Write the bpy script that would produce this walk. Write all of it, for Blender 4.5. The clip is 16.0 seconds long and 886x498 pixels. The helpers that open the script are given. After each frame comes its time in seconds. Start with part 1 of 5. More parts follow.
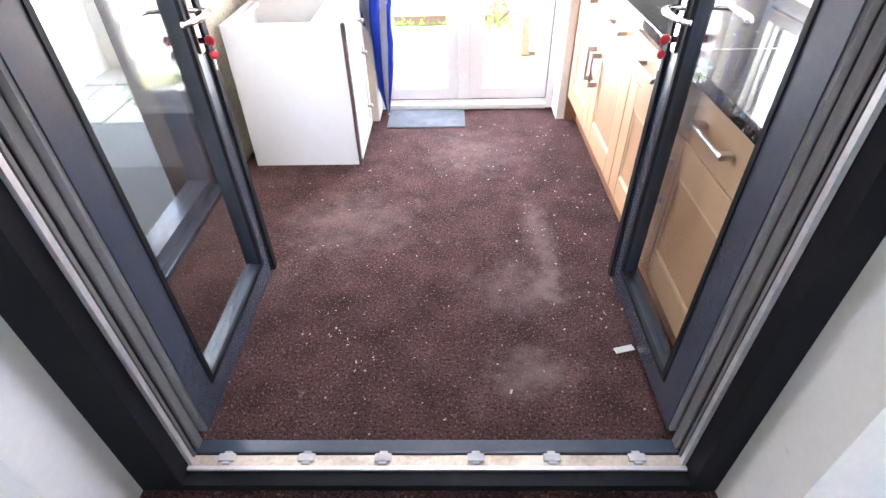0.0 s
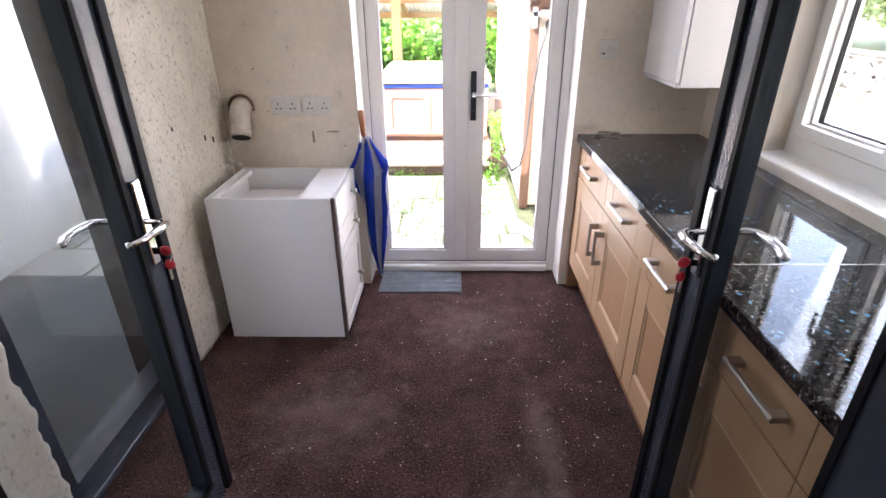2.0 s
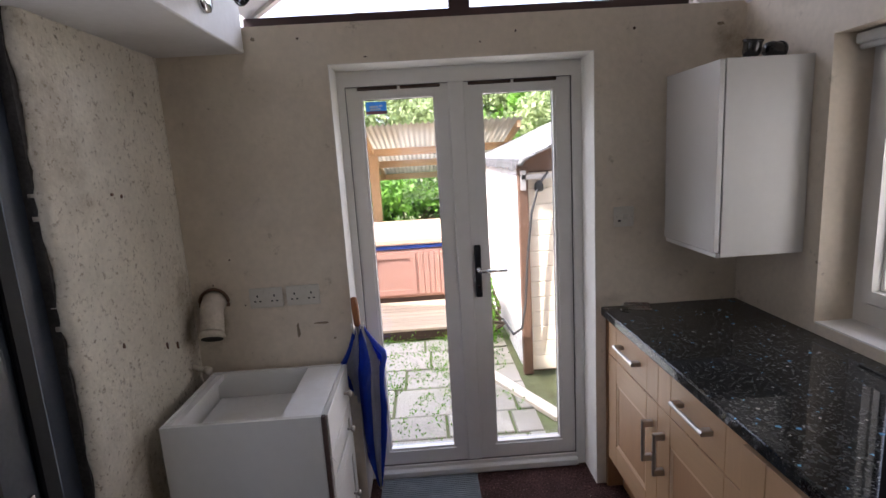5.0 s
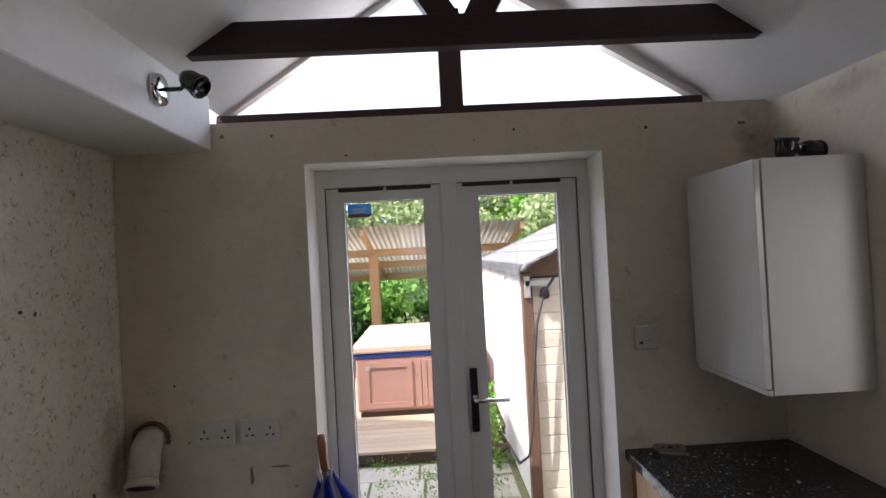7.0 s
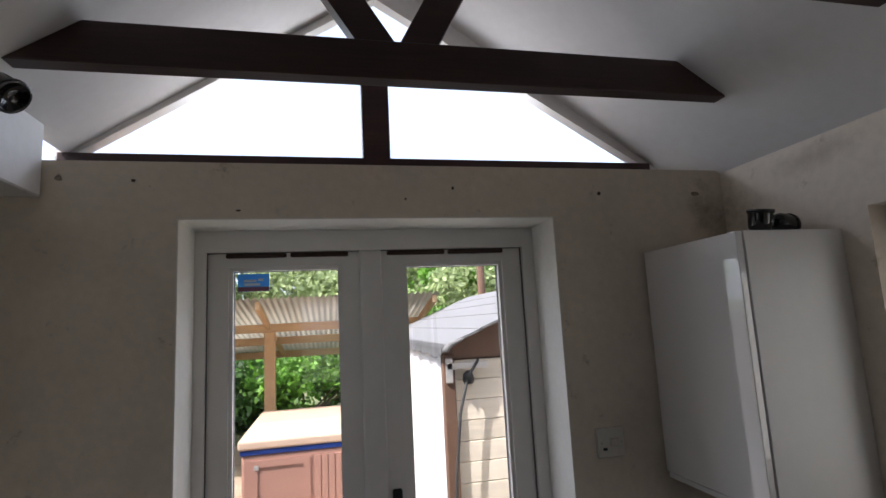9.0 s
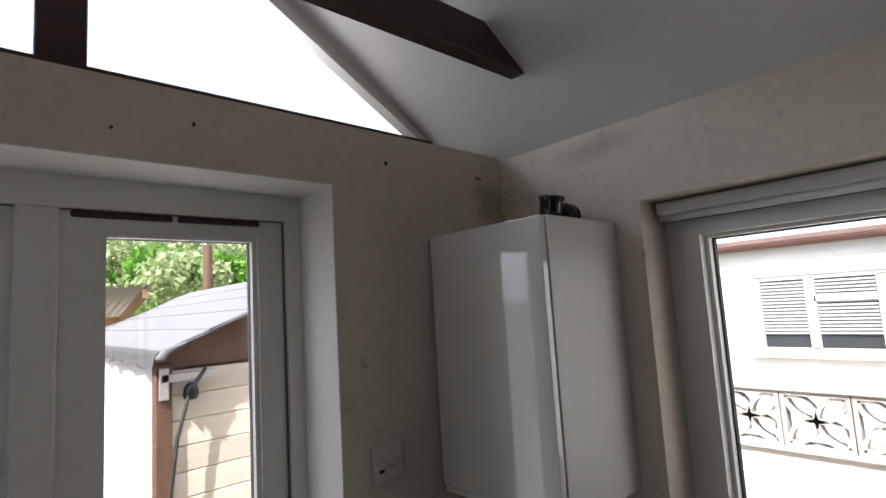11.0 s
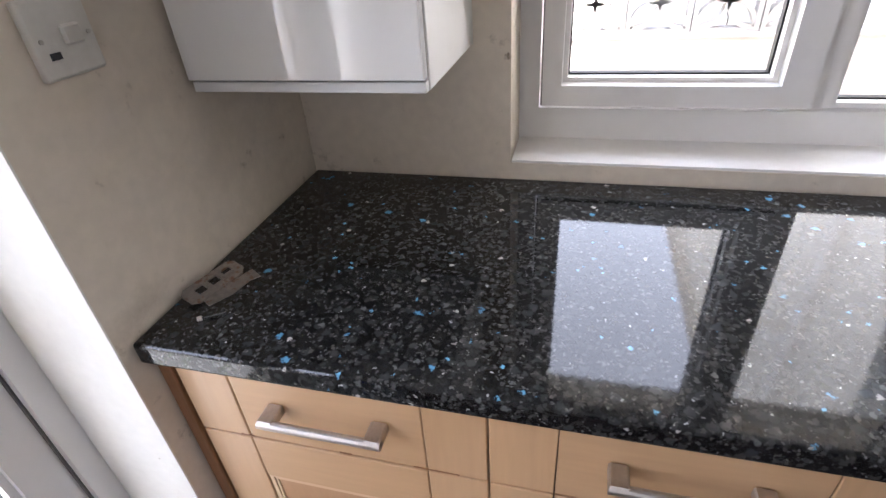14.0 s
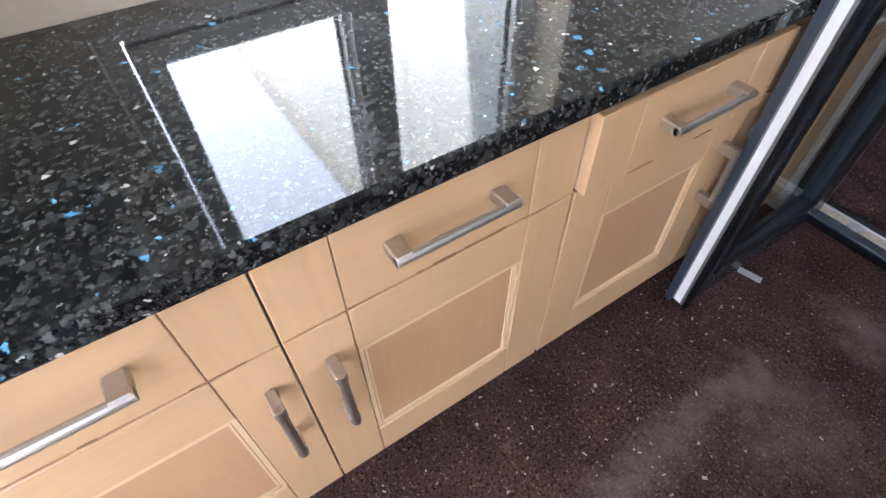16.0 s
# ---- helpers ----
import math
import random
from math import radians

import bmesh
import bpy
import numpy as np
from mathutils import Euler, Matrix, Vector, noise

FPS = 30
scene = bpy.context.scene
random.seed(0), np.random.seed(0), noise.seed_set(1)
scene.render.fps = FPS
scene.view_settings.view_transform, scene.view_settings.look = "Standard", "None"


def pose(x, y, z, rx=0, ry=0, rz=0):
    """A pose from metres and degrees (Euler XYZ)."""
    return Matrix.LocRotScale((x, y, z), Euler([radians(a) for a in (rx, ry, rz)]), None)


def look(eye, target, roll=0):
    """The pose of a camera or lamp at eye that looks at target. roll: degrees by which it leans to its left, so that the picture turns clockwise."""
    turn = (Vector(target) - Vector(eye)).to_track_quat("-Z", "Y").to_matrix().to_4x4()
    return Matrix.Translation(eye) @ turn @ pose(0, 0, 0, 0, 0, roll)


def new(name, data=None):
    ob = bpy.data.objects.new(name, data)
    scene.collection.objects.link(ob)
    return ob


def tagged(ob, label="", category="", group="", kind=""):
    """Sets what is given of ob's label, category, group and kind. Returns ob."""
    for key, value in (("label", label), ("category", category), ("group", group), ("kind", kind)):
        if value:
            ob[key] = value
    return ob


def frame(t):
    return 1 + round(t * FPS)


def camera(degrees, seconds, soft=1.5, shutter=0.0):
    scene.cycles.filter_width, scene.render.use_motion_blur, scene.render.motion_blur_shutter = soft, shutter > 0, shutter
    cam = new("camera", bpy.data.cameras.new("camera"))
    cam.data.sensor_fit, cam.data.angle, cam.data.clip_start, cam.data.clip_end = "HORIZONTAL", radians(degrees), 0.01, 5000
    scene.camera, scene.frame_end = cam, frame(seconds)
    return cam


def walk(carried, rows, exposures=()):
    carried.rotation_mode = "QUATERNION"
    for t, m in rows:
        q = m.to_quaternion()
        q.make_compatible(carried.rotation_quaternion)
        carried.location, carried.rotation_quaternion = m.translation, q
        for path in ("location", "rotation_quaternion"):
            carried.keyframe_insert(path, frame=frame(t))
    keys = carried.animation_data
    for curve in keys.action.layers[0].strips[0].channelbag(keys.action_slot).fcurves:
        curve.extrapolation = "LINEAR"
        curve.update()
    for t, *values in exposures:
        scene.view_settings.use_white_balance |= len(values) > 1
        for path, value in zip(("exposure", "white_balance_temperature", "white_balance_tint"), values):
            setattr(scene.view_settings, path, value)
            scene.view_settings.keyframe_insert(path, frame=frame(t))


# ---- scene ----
cam = camera(81.7, 16.0)
PATH = [
    (0, (0.025, -0.045, 1.42), (-0.015, 1.504, 0.156), -1.4),
    (0.5, (-0.011, -0.019, 1.442), (-0.042, 1.602, 0.27), -1.6),
    (1, (-0.012, 0.044, 1.476), (-0.013, 1.737, 0.412), -0.7),
    (1.5, (0.015, 0.169, 1.505), (0.018, 1.899, 0.502), -0.9),
    (2, (0.061, 0.313, 1.532), (0.018, 2.111, 0.657), -0.5),
    (2.5, (0.041, 0.415, 1.537), (-0.004, 2.234, 0.708), -1.9),
    (3, (-0.025, 0.537, 1.558), (0.039, 2.409, 0.857), -1.8),
    (3.5, (-0.082, 0.628, 1.596), (0.007, 2.543, 1.028), -2.7),
    (4, (-0.094, 0.696, 1.616), (-0.011, 2.632, 1.123), -3.2),
    (6.5, (-0.003, 0.879, 1.626), (0.032, 2.877, 1.543), -3.2),
    (7, (0.008, 1.079, 1.66), (0.065, 3.078, 1.681), -3.0),
    (7.5, (0.0, 1.203, 1.67), (0.01, 3.2, 1.774), -2.8),
    (8, (-0.035, 1.286, 1.683), (0.009, 3.276, 1.876), -2.7),
    (10.5, (-0.001, 1.755, 1.715), (1.172, 3.349, 2.003), -4.0),
    (11, (0.024, 1.854, 1.7), (1.357, 3.329, 1.915), -3.5),
    (11.5, (-0.022, 2.028, 1.629), (1.539, 3.274, 1.722), -3.2),
    (12, (-0.027, 2.128, 1.617), (1.68, 3.164, 1.501), -5.0),
    (12.5, (-0.002, 2.208, 1.573), (1.744, 3.134, 1.267), -4.9),
    (13, (0.113, 2.288, 1.528), (1.847, 3.126, 0.99), -5.9),
    (13.5, (0.222, 2.336, 1.471), (1.888, 3.067, 0.64), -6.6),
    (14, (0.279, 2.359, 1.402), (1.887, 2.841, 0.315), -4.5),
    (14.5, (0.295, 2.418, 1.355), (1.821, 2.6, 0.076), -3.5),
    (15, (0.327, 2.469, 1.311), (1.723, 2.278, -0.108), -2.5),
    (15.5, (0.333, 2.485, 1.283), (1.572, 1.972, -0.201), -1.8),
    (16, (0.317, 2.459, 1.269), (1.422, 1.747, -0.237), -1.1),
]
EXPO = [(0, 5.05, 5850, 20), (0.5, 4.75, 5850, 20), (1.0, 4.30, 5900, 21), (2.0, 3.25, 5950, 23), (3.0, 2.55, 6000, 24), (4.0, 1.95, 6000, 23), (6.5, 1.35, 5950, 19), (8.0, 0.80, 5900, 17), (10.5, 0.88, 6050, 17), (12.0, 1.38, 5950, 17), (13.0, 1.60, 6000, 18), (14.0, 2.82, 5950, 20), (15.0, 3.36, 5750, 15), (16.0, 3.70, 5750, 14)]
walk(cam, [(t, look(eye, target, roll)) for t, eye, target, roll in PATH], EXPO)

# ---- light ----
SUN_EL, SUN_AZ = 52.0, 244.0          # degrees; azimuth clockwise from +y
w = bpy.data.worlds.new("sky")
scene.world = w
w.use_nodes = True
wn = w.node_tree
sky = wn.nodes.new("ShaderNodeTexSky")
sky.sky_type = "NISHITA"
sky.sun_disc = False
sky.sun_elevation = radians(SUN_EL)
sky.sun_rotation = radians(SUN_AZ)
sky.dust_density = 5.0
haze = wn.nodes.new("ShaderNodeVectorMath")       # thin bright high cloud over the blue
haze.operation = "ADD"
haze.inputs[1].default_value = (3.5, 3.85, 4.5)
wn.links.new(sky.outputs[0], haze.inputs[0])
wn.links.new(haze.outputs[0], wn.nodes["Background"].inputs[0])
wn.nodes["Background"].inputs[1].default_value = 0.15
sd = bpy.data.lights.new("sun", "SUN")
sd.energy, sd.angle, sd.color = 5.0, radians(0.6), (1.0, 0.94, 0.85)
sun = new("sun", sd)
az, el = radians(SUN_AZ), radians(SUN_EL)
sun.matrix_world = look((0, 0, 30), Vector((0, 0, 30)) - Vector((math.sin(az) * math.cos(el), math.cos(az) * math.cos(el), math.sin(el))))



def window_light(name, at, to, w_, h_, watts, col):
    """Area lamp set at an opening in place of light from outside."""
    ld = bpy.data.lights.new(name, "AREA")
    ld.shape, ld.size, ld.size_y, ld.energy, ld.color = "RECTANGLE", w_, h_, watts, col
    ob = new(name, ld)
    ob.matrix_world = look(at, to)
    return ob


window_light("gable_window_light", (0.14, 3.34, 2.44), (0.14, 0.0, 2.3), 1.2, 0.30, 2.4, (0.97, 0.98, 1.0))
# back and side lamps are added fill; the room's back opening is made up
window_light("back_fill_light", (0.0, -3.15, 1.5), (0, 0.6, 1.1), 0.9, 1.2, 0.35, (1.0, 0.98, 0.96))
window_light("side_fill_light", (-1.33, 1.815, 1.25), (0, 1.9, 1.0), 0.62, 1.5, 1.0, (0.97, 0.98, 1.0))
window_light("yard_window_light", (1.80, 1.93, 1.50), (0.2, 1.93, 1.25), 1.1, 0.95, 2.4, (1.0, 0.94, 0.84))
window_light("garden_door_light", (0.12, 3.30, 1.05), (0.12, 0.0, 0.9), 0.95, 1.7, 2.2, (1.0, 0.97, 0.92))

# ---- materials ----
def mat(name, col, rough=0.6, metal=0.0, var=0.12, scale=6.0, fine=60.0, bump=0.05, stain=None, amount=0.3, coords="Object", spec=0.5, bump_scale=None, stretch=(1, 1, 1), coat=0.0, per=0.0, trans=0.0):
    """A painted or natural surface: colour varied at two scales, fine relief, optional stains."""
    m = bpy.data.materials.new(name)
    m.use_nodes = True
    t = m.node_tree
    n, l = t.nodes, t.links
    b = n["Principled BSDF"]
    b.inputs["Roughness"].default_value = rough
    b.inputs["Metallic"].default_value = metal
    b.inputs["Specular IOR Level"].default_value = spec
    b.inputs["Coat Weight"].default_value = coat
    tc = n.new("ShaderNodeTexCoord")
    mp = n.new("ShaderNodeMapping")
    mp.inputs["Scale"].default_value = stretch
    l.new(tc.outputs[coords], mp.inputs[0])
    big = n.new("ShaderNodeTexNoise")
    big.inputs["Scale"].default_value, big.inputs["Detail"].default_value = scale, 5
    sm = n.new("ShaderNodeTexNoise")
    sm.inputs["Scale"].default_value, sm.inputs["Detail"].default_value = fine, 4
    for x in (big, sm):
        l.new(mp.outputs[0], x.inputs[0])
    add = n.new("ShaderNodeMath")
    add.operation = "ADD"
    l.new(big.outputs[0], add.inputs[0])
    l.new(sm.outputs[0], add.inputs[1])
    ramp = n.new("ShaderNodeMapRange")
    ramp.inputs[1].default_value, ramp.inputs[2].default_value = 0.6, 1.4
    ramp.inputs[3].default_value, ramp.inputs[4].default_value = 1 - var, 1 + var
    l.new(add.outputs[0], ramp.inputs[0])
    mul = n.new("ShaderNodeVectorMath")
    mul.operation = "SCALE"
    mul.inputs[0].default_value = col
    l.new(ramp.outputs[0], mul.inputs["Scale"])
    out = mul.outputs[0]
    if per:
        oi = n.new("ShaderNodeObjectInfo")
        pr = n.new("ShaderNodeMapRange")
        pr.inputs[3].default_value, pr.inputs[4].default_value = 1 - per, 1 + per
        l.new(oi.outputs["Random"], pr.inputs[0])
        m2 = n.new("ShaderNodeVectorMath")
        m2.operation = "SCALE"
        l.new(out, m2.inputs[0])
        l.new(pr.outputs[0], m2.inputs["Scale"])
        out = m2.outputs[0]
    if stain:
        sn = n.new("ShaderNodeTexNoise")
        sn.inputs["Scale"].default_value, sn.inputs["Detail"].default_value, sn.inputs["Roughness"].default_value = scale * 0.7, 8, 0.65
        l.new(tc.outputs[coords], sn.inputs[0])
        sr = n.new("ShaderNodeMapRange")
        sr.inputs[1].default_value, sr.inputs[2].default_value, sr.inputs[4].default_value = 0.52, 0.72, amount
        l.new(sn.outputs[0], sr.inputs[0])
        mx = n.new("ShaderNodeMix")
        mx.data_type = "RGBA"
        l.new(sr.outputs[0], mx.inputs[0])
        l.new(out, mx.inputs[6])
        mx.inputs[7].default_value = (*stain, 1)
        out = mx.outputs[2]
    l.new(out, b.inputs["Base Color"])
    if bump:
        bp = n.new("ShaderNodeBump")
        bp.inputs["Strength"].default_value, bp.inputs["Distance"].default_value = min(1.0, bump * 4), 0.004
        if bump_scale:
            bn = n.new("ShaderNodeTexNoise")
            bn.inputs["Scale"].default_value, bn.inputs["Detail"].default_value = bump_scale, 6
            l.new(mp.outputs[0], bn.inputs[0])
            l.new(bn.outputs[0], bp.inputs["Height"])
        else:
            l.new(add.outputs[0], bp.inputs["Height"])
        l.new(bp.outputs[0], b.inputs["Normal"])
    return m


def spots(m, dark, scale, lo, hi):
    """Small scattered marks over an existing material: chips, pits, dirt."""
    t = m.node_tree
    n, l = t.nodes, t.links
    b = n["Principled BSDF"]
    src = b.inputs["Base Color"].links[0].from_socket
    tc = n.new("ShaderNodeTexCoord")
    nz = n.new("ShaderNodeTexNoise")
    nz.inputs["Scale"].default_value, nz.inputs["Detail"].default_value, nz.inputs["Roughness"].default_value = scale, 6, 0.6
    l.new(tc.outputs["Object"], nz.inputs[0])
    r = n.new("ShaderNodeMapRange")
    r.inputs[1].default_value, r.inputs[2].default_value = lo, hi
    l.new(nz.outputs[0], r.inputs[0])
    mx = n.new("ShaderNodeMix")
    mx.data_type = "RGBA"
    l.new(r.outputs[0], mx.inputs[0])
    l.new(src, mx.inputs[6])
    mx.inputs[7].default_value = (*dark, 1)
    l.new(mx.outputs[2], b.inputs["Base Color"])
    return m


def glass_mat(name, tint=(0.97, 0.98, 0.97), rough=0.0, ior=0.035):
    m = bpy.data.materials.new(name)
    m.use_nodes = True
    t = m.node_tree
    n, l = t.nodes, t.links
    n.remove(n["Principled BSDF"])
    tr = n.new("ShaderNodeBsdfTransparent")
    tr.inputs[0].default_value = (*tint, 1)
    gl = n.new("ShaderNodeBsdfGlossy")
    gl.inputs["Roughness"].default_value = rough
    lw = n.new("ShaderNodeLayerWeight")
    lw.inputs[0].default_value = 0.5
    pw = n.new("ShaderNodeMath")
    pw.operation = "POWER"
    pw.inputs[1].default_value = 4.5
    l.new(lw.outputs["Facing"], pw.inputs[0])
    fr = n.new("ShaderNodeMapRange")
    fr.inputs[3].default_value, fr.inputs[4].default_value = ior, 0.75
    l.new(pw.outputs[0], fr.inputs[0])
    mx = n.new("ShaderNodeMixShader")
    l.new(fr.outputs[0], mx.inputs[0])
    l.new(tr.outputs[0], mx.inputs[1])
    l.new(gl.outputs[0], mx.inputs[2])
    l.new(mx.outputs[0], n["Material Output"].inputs[0])
    return m


M = {}
M["plaster"] = spots(mat("cream_plaster", (0.66, 0.575, 0.46), 0.75, var=0.08, scale=2.5, fine=40, bump=0.08, stain=(0.45, 0.385, 0.30), amount=0.5), (0.2, 0.15, 0.1), 9, 0.70, 0.74)
M["reveal"] = spots(mat("white_reveal_paint", (0.74, 0.72, 0.66), 0.6, var=0.05, scale=4, fine=50, bump=0.06, stain=(0.55, 0.49, 0.40), amount=0.35), (0.3, 0.25, 0.18), 12, 0.71, 0.75)
M["rough"] = spots(spots(mat("rough_plaster", (0.70, 0.65, 0.54), 0.85, var=0.12, scale=5, fine=55, bump=0.25, stain=(0.5, 0.45, 0.36), amount=0.5, bump_scale=60), (0.40, 0.35, 0.27), 58, 0.57, 0.66), (0.24, 0.21, 0.16), 24, 0.65, 0.72)
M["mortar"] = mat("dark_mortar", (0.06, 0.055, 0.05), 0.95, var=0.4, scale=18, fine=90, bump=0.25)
M["ceiling"] = spots(mat("white_ceiling", (0.76, 0.74, 0.71), 0.8, var=0.04, scale=2, fine=30, bump=0.05, stain=(0.62, 0.58, 0.53), amount=0.3), (0.35, 0.3, 0.27), 11, 0.73, 0.77)
M["sof"] = mat("soffit_paint", (0.75, 0.735, 0.705), 0.7, var=0.05, scale=3, fine=40, bump=0.04, stain=(0.5, 0.47, 0.42), amount=0.25)
M["upvc"] = mat("white_upvc", (0.74, 0.715, 0.675), 0.32, var=0.03, scale=4, fine=25, bump=0.01, stain=(0.56, 0.52, 0.46), amount=0.3)
M["sillw"] = mat("white_sill", (0.80, 0.78, 0.74), 0.45, var=0.04, scale=5, fine=60, bump=0.03, stain=(0.62, 0.56, 0.48), amount=0.25)
M["anthracite"] = mat("anthracite_frame", (0.034, 0.042, 0.056), 0.24, spec=0.6, var=0.12, scale=6, fine=120, bump=0.02, stain=(0.07, 0.075, 0.08), amount=0.25)
M["blackfr"] = mat("black_frame", (0.005, 0.005, 0.006), 0.55, spec=0.12, var=0.2, scale=5, fine=60, bump=0.02, stain=(0.03, 0.028, 0.026), amount=0.3)
M["gasket"] = mat("grey_gasket", (0.13, 0.122, 0.115), 0.7, var=0.15, scale=8, fine=80, bump=0.03)
M["alu"] = mat("aluminium_strip", (0.62, 0.61, 0.60), 0.35, metal=0.7, var=0.12, scale=10, fine=80, bump=0.03, stain=(0.3, 0.26, 0.2), amount=0.4)
M["beam"] = mat("dark_stained_wood", (0.035, 0.013, 0.010), 0.5, var=0.35, scale=3, fine=25, bump=0.05, stretch=(0.3, 6, 6), stain=(0.06, 0.03, 0.024), amount=0.35)
M["beech"] = mat("beech_front", (0.53, 0.335, 0.18), 0.42, var=0.06, scale=2.5, fine=14, bump=0.012, stretch=(8, 8, 0.6), per=0.03, coat=0.1)
M["beechp"] = mat("beech_panel", (0.46, 0.268, 0.138), 0.42, var=0.07, scale=2.5, fine=14, bump=0.012, stretch=(8, 8, 0.6), per=0.03, coat=0.1)
M["beechh"] = mat("beech_rail", (0.53, 0.335, 0.18), 0.42, var=0.06, scale=2.5, fine=14, bump=0.012, stretch=(8, 0.6, 8), per=0.03, coat=0.1)
M["bead"] = mat("beech_bead", (0.66, 0.46, 0.28), 0.4, var=0.06, scale=4, fine=20, bump=0.01)
M["darkgap"] = mat("dark_wood_and_shade", (0.05, 0.025, 0.015), 0.7, var=0.3, scale=10, fine=60, bump=0.05)
M["endwood"] = mat("brown_end_panel", (0.25, 0.12, 0.05), 0.5, var=0.2, scale=3, fine=20, bump=0.03, stretch=(8, 8, 0.6))
M["laminate"] = spots(mat("white_laminate", (0.65, 0.635, 0.60), 0.4, var=0.03, scale=3, fine=30, bump=0.015, stain=(0.58, 0.54, 0.48), amount=0.3), (0.35, 0.3, 0.25), 23, 0.74, 0.77)
M["inner"] = mat("white_inner_board", (0.80, 0.79, 0.77), 0.45, var=0.04, scale=5, fine=40, bump=0.02, stain=(0.6, 0.54, 0.46), amount=0.3)
M["gloss"] = mat("gloss_white", (0.66, 0.645, 0.61), 0.05, var=0.015, scale=2, fine=10, bump=0.0, coat=0.8)
M["brownedge"] = mat("chipped_brown_edge", (0.075, 0.045, 0.035), 0.7, var=0.4, scale=20, fine=120, bump=0.15)
M["steel"] = mat("brushed_steel", (0.50, 0.46, 0.42), 0.34, metal=0.95, var=0.12, scale=20, fine=200, bump=0.02)
M["chrome"] = mat("chrome", (0.72, 0.71, 0.70), 0.1, metal=1.0, var=0.06, scale=9, fine=90, bump=0.0)
M["darkchrome"] = mat("black_chrome", (0.06, 0.058, 0.056), 0.14, metal=0.9, var=0.2, scale=12, fine=90, bump=0.0)
M["blackmetal"] = mat("black_metal", (0.015, 0.015, 0.016), 0.35, metal=0.3, var=0.2, scale=12, fine=90, bump=0.02)
M["plastic"] = mat("white_plastic", (0.78, 0.76, 0.72), 0.3, var=0.03, scale=10, fine=80, bump=0.01, stain=(0.6, 0.55, 0.46), amount=0.3)
M["agedplastic"] = mat("aged_white_plastic", (0.60, 0.57, 0.50), 0.35, var=0.05, scale=10, fine=80, bump=0.01, stain=(0.42, 0.37, 0.29), amount=0.5)
M["dark"] = mat("black_holes", (0.02, 0.02, 0.02), 0.6, var=0.2, bump=0)
M["red"] = mat("red_plastic", (0.45, 0.012, 0.018), 0.35, var=0.1, scale=20, fine=80, bump=0.01)
M["keys"] = mat("key_metal", (0.45, 0.42, 0.36), 0.3, metal=1, var=0.15, scale=40, fine=200, bump=0.02)
M["blue"] = mat("blue_nylon", (0.010, 0.052, 0.46), 0.55, var=0.25, scale=7, fine=60, bump=0.06, stretch=(1, 1, 0.4), spec=0.35)
M["greynylon"] = mat("silver_nylon", (0.46, 0.47, 0.53), 0.55, var=0.15, scale=8, fine=60, bump=0.06)
M["handlewood"] = mat("umbrella_handle", (0.30, 0.11, 0.035), 0.35, var=0.25, scale=6, fine=50, bump=0.02, stretch=(5, 5, 0.7), coat=0.3)
M["mat"] = mat("grey_ribbed_mat", (0.155, 0.17, 0.18), 0.95, var=0.22, scale=14, fine=300, bump=0.3, stain=(0.28, 0.29, 0.29), amount=0.5)
M["duct"] = mat("cream_duct", (0.60, 0.54, 0.45), 0.6, var=0.15, scale=14, fine=80, bump=0.12, stain=(0.3, 0.24, 0.17), amount=0.55)
M["scar"] = mat("brown_wall_scar", (0.24, 0.19, 0.13), 0.9, var=0.4, scale=30, fine=120, bump=0.1)
M["lint"] = mat("pale_lint", (0.36, 0.31, 0.27), 0.9, var=0.4, scale=40, bump=0)
M["concrete"] = mat("pale_paving", (0.40, 0.365, 0.30), 0.9, var=0.2, scale=3, fine=45, bump=0.12, stain=(0.22, 0.24, 0.13), amount=0.55, per=0.1)
M["soil"] = mat("mossy_ground", (0.14, 0.15, 0.065), 0.95, var=0.4, scale=4, fine=40, bump=0.3, stain=(0.10, 0.17, 0.04), amount=0.7)
M["deck"] = mat("weathered_deck", (0.38, 0.30, 0.21), 0.8, var=0.2, scale=2, fine=22, bump=0.1, stretch=(0.4, 8, 8), per=0.12, stain=(0.24, 0.19, 0.13), amount=0.35)
M["tub"] = mat("tub_panel", (0.37, 0.20, 0.15), 0.5, var=0.12, scale=3, fine=30, bump=0.03, stretch=(1, 1, 4))
M["tubcover"] = mat("tub_cover", (0.56, 0.40, 0.29), 0.55, var=0.12, scale=3, fine=40, bump=0.04, stain=(0.6, 0.45, 0.32), amount=0.4)
M["bluestrip"] = mat("blue_liner", (0.015, 0.05, 0.26), 0.4, var=0.15, bump=0.02)
M["timber"] = mat("pale_timber", (0.55, 0.36, 0.19), 0.7, var=0.16, scale=2.2, fine=18, bump=0.05, stretch=(1, 7, 7), per=0.06)
M["clad"] = spots(mat("timber_cladding", (0.72, 0.63, 0.50), 0.75, var=0.14, scale=2.2, fine=16, bump=0.05, stretch=(0.6, 7, 9), per=0.09), (0.22, 0.12, 0.06), 13, 0.72, 0.76)
M["brownpost"] = mat("brown_stained_timber", (0.14, 0.075, 0.045), 0.7, var=0.25, scale=3, fine=25, bump=0.06, stretch=(6, 6, 0.6))
M["render"] = mat("white_render", (0.78, 0.755, 0.72), 0.85, var=0.06, scale=2, fine=50, bump=0.12, stain=(0.6, 0.57, 0.52), amount=0.3)
M["cream"] = mat("cream_render", (0.78, 0.73, 0.64), 0.85, var=0.06, scale=1.2, fine=50, bump=0.1, stain=(0.62, 0.55, 0.45), amount=0.35)
M["felt"] = mat("roof_felt", (0.17, 0.165, 0.16), 0.9, var=0.18, scale=3, fine=120, bump=0.15, stain=(0.2, 0.2, 0.2), amount=0.4)
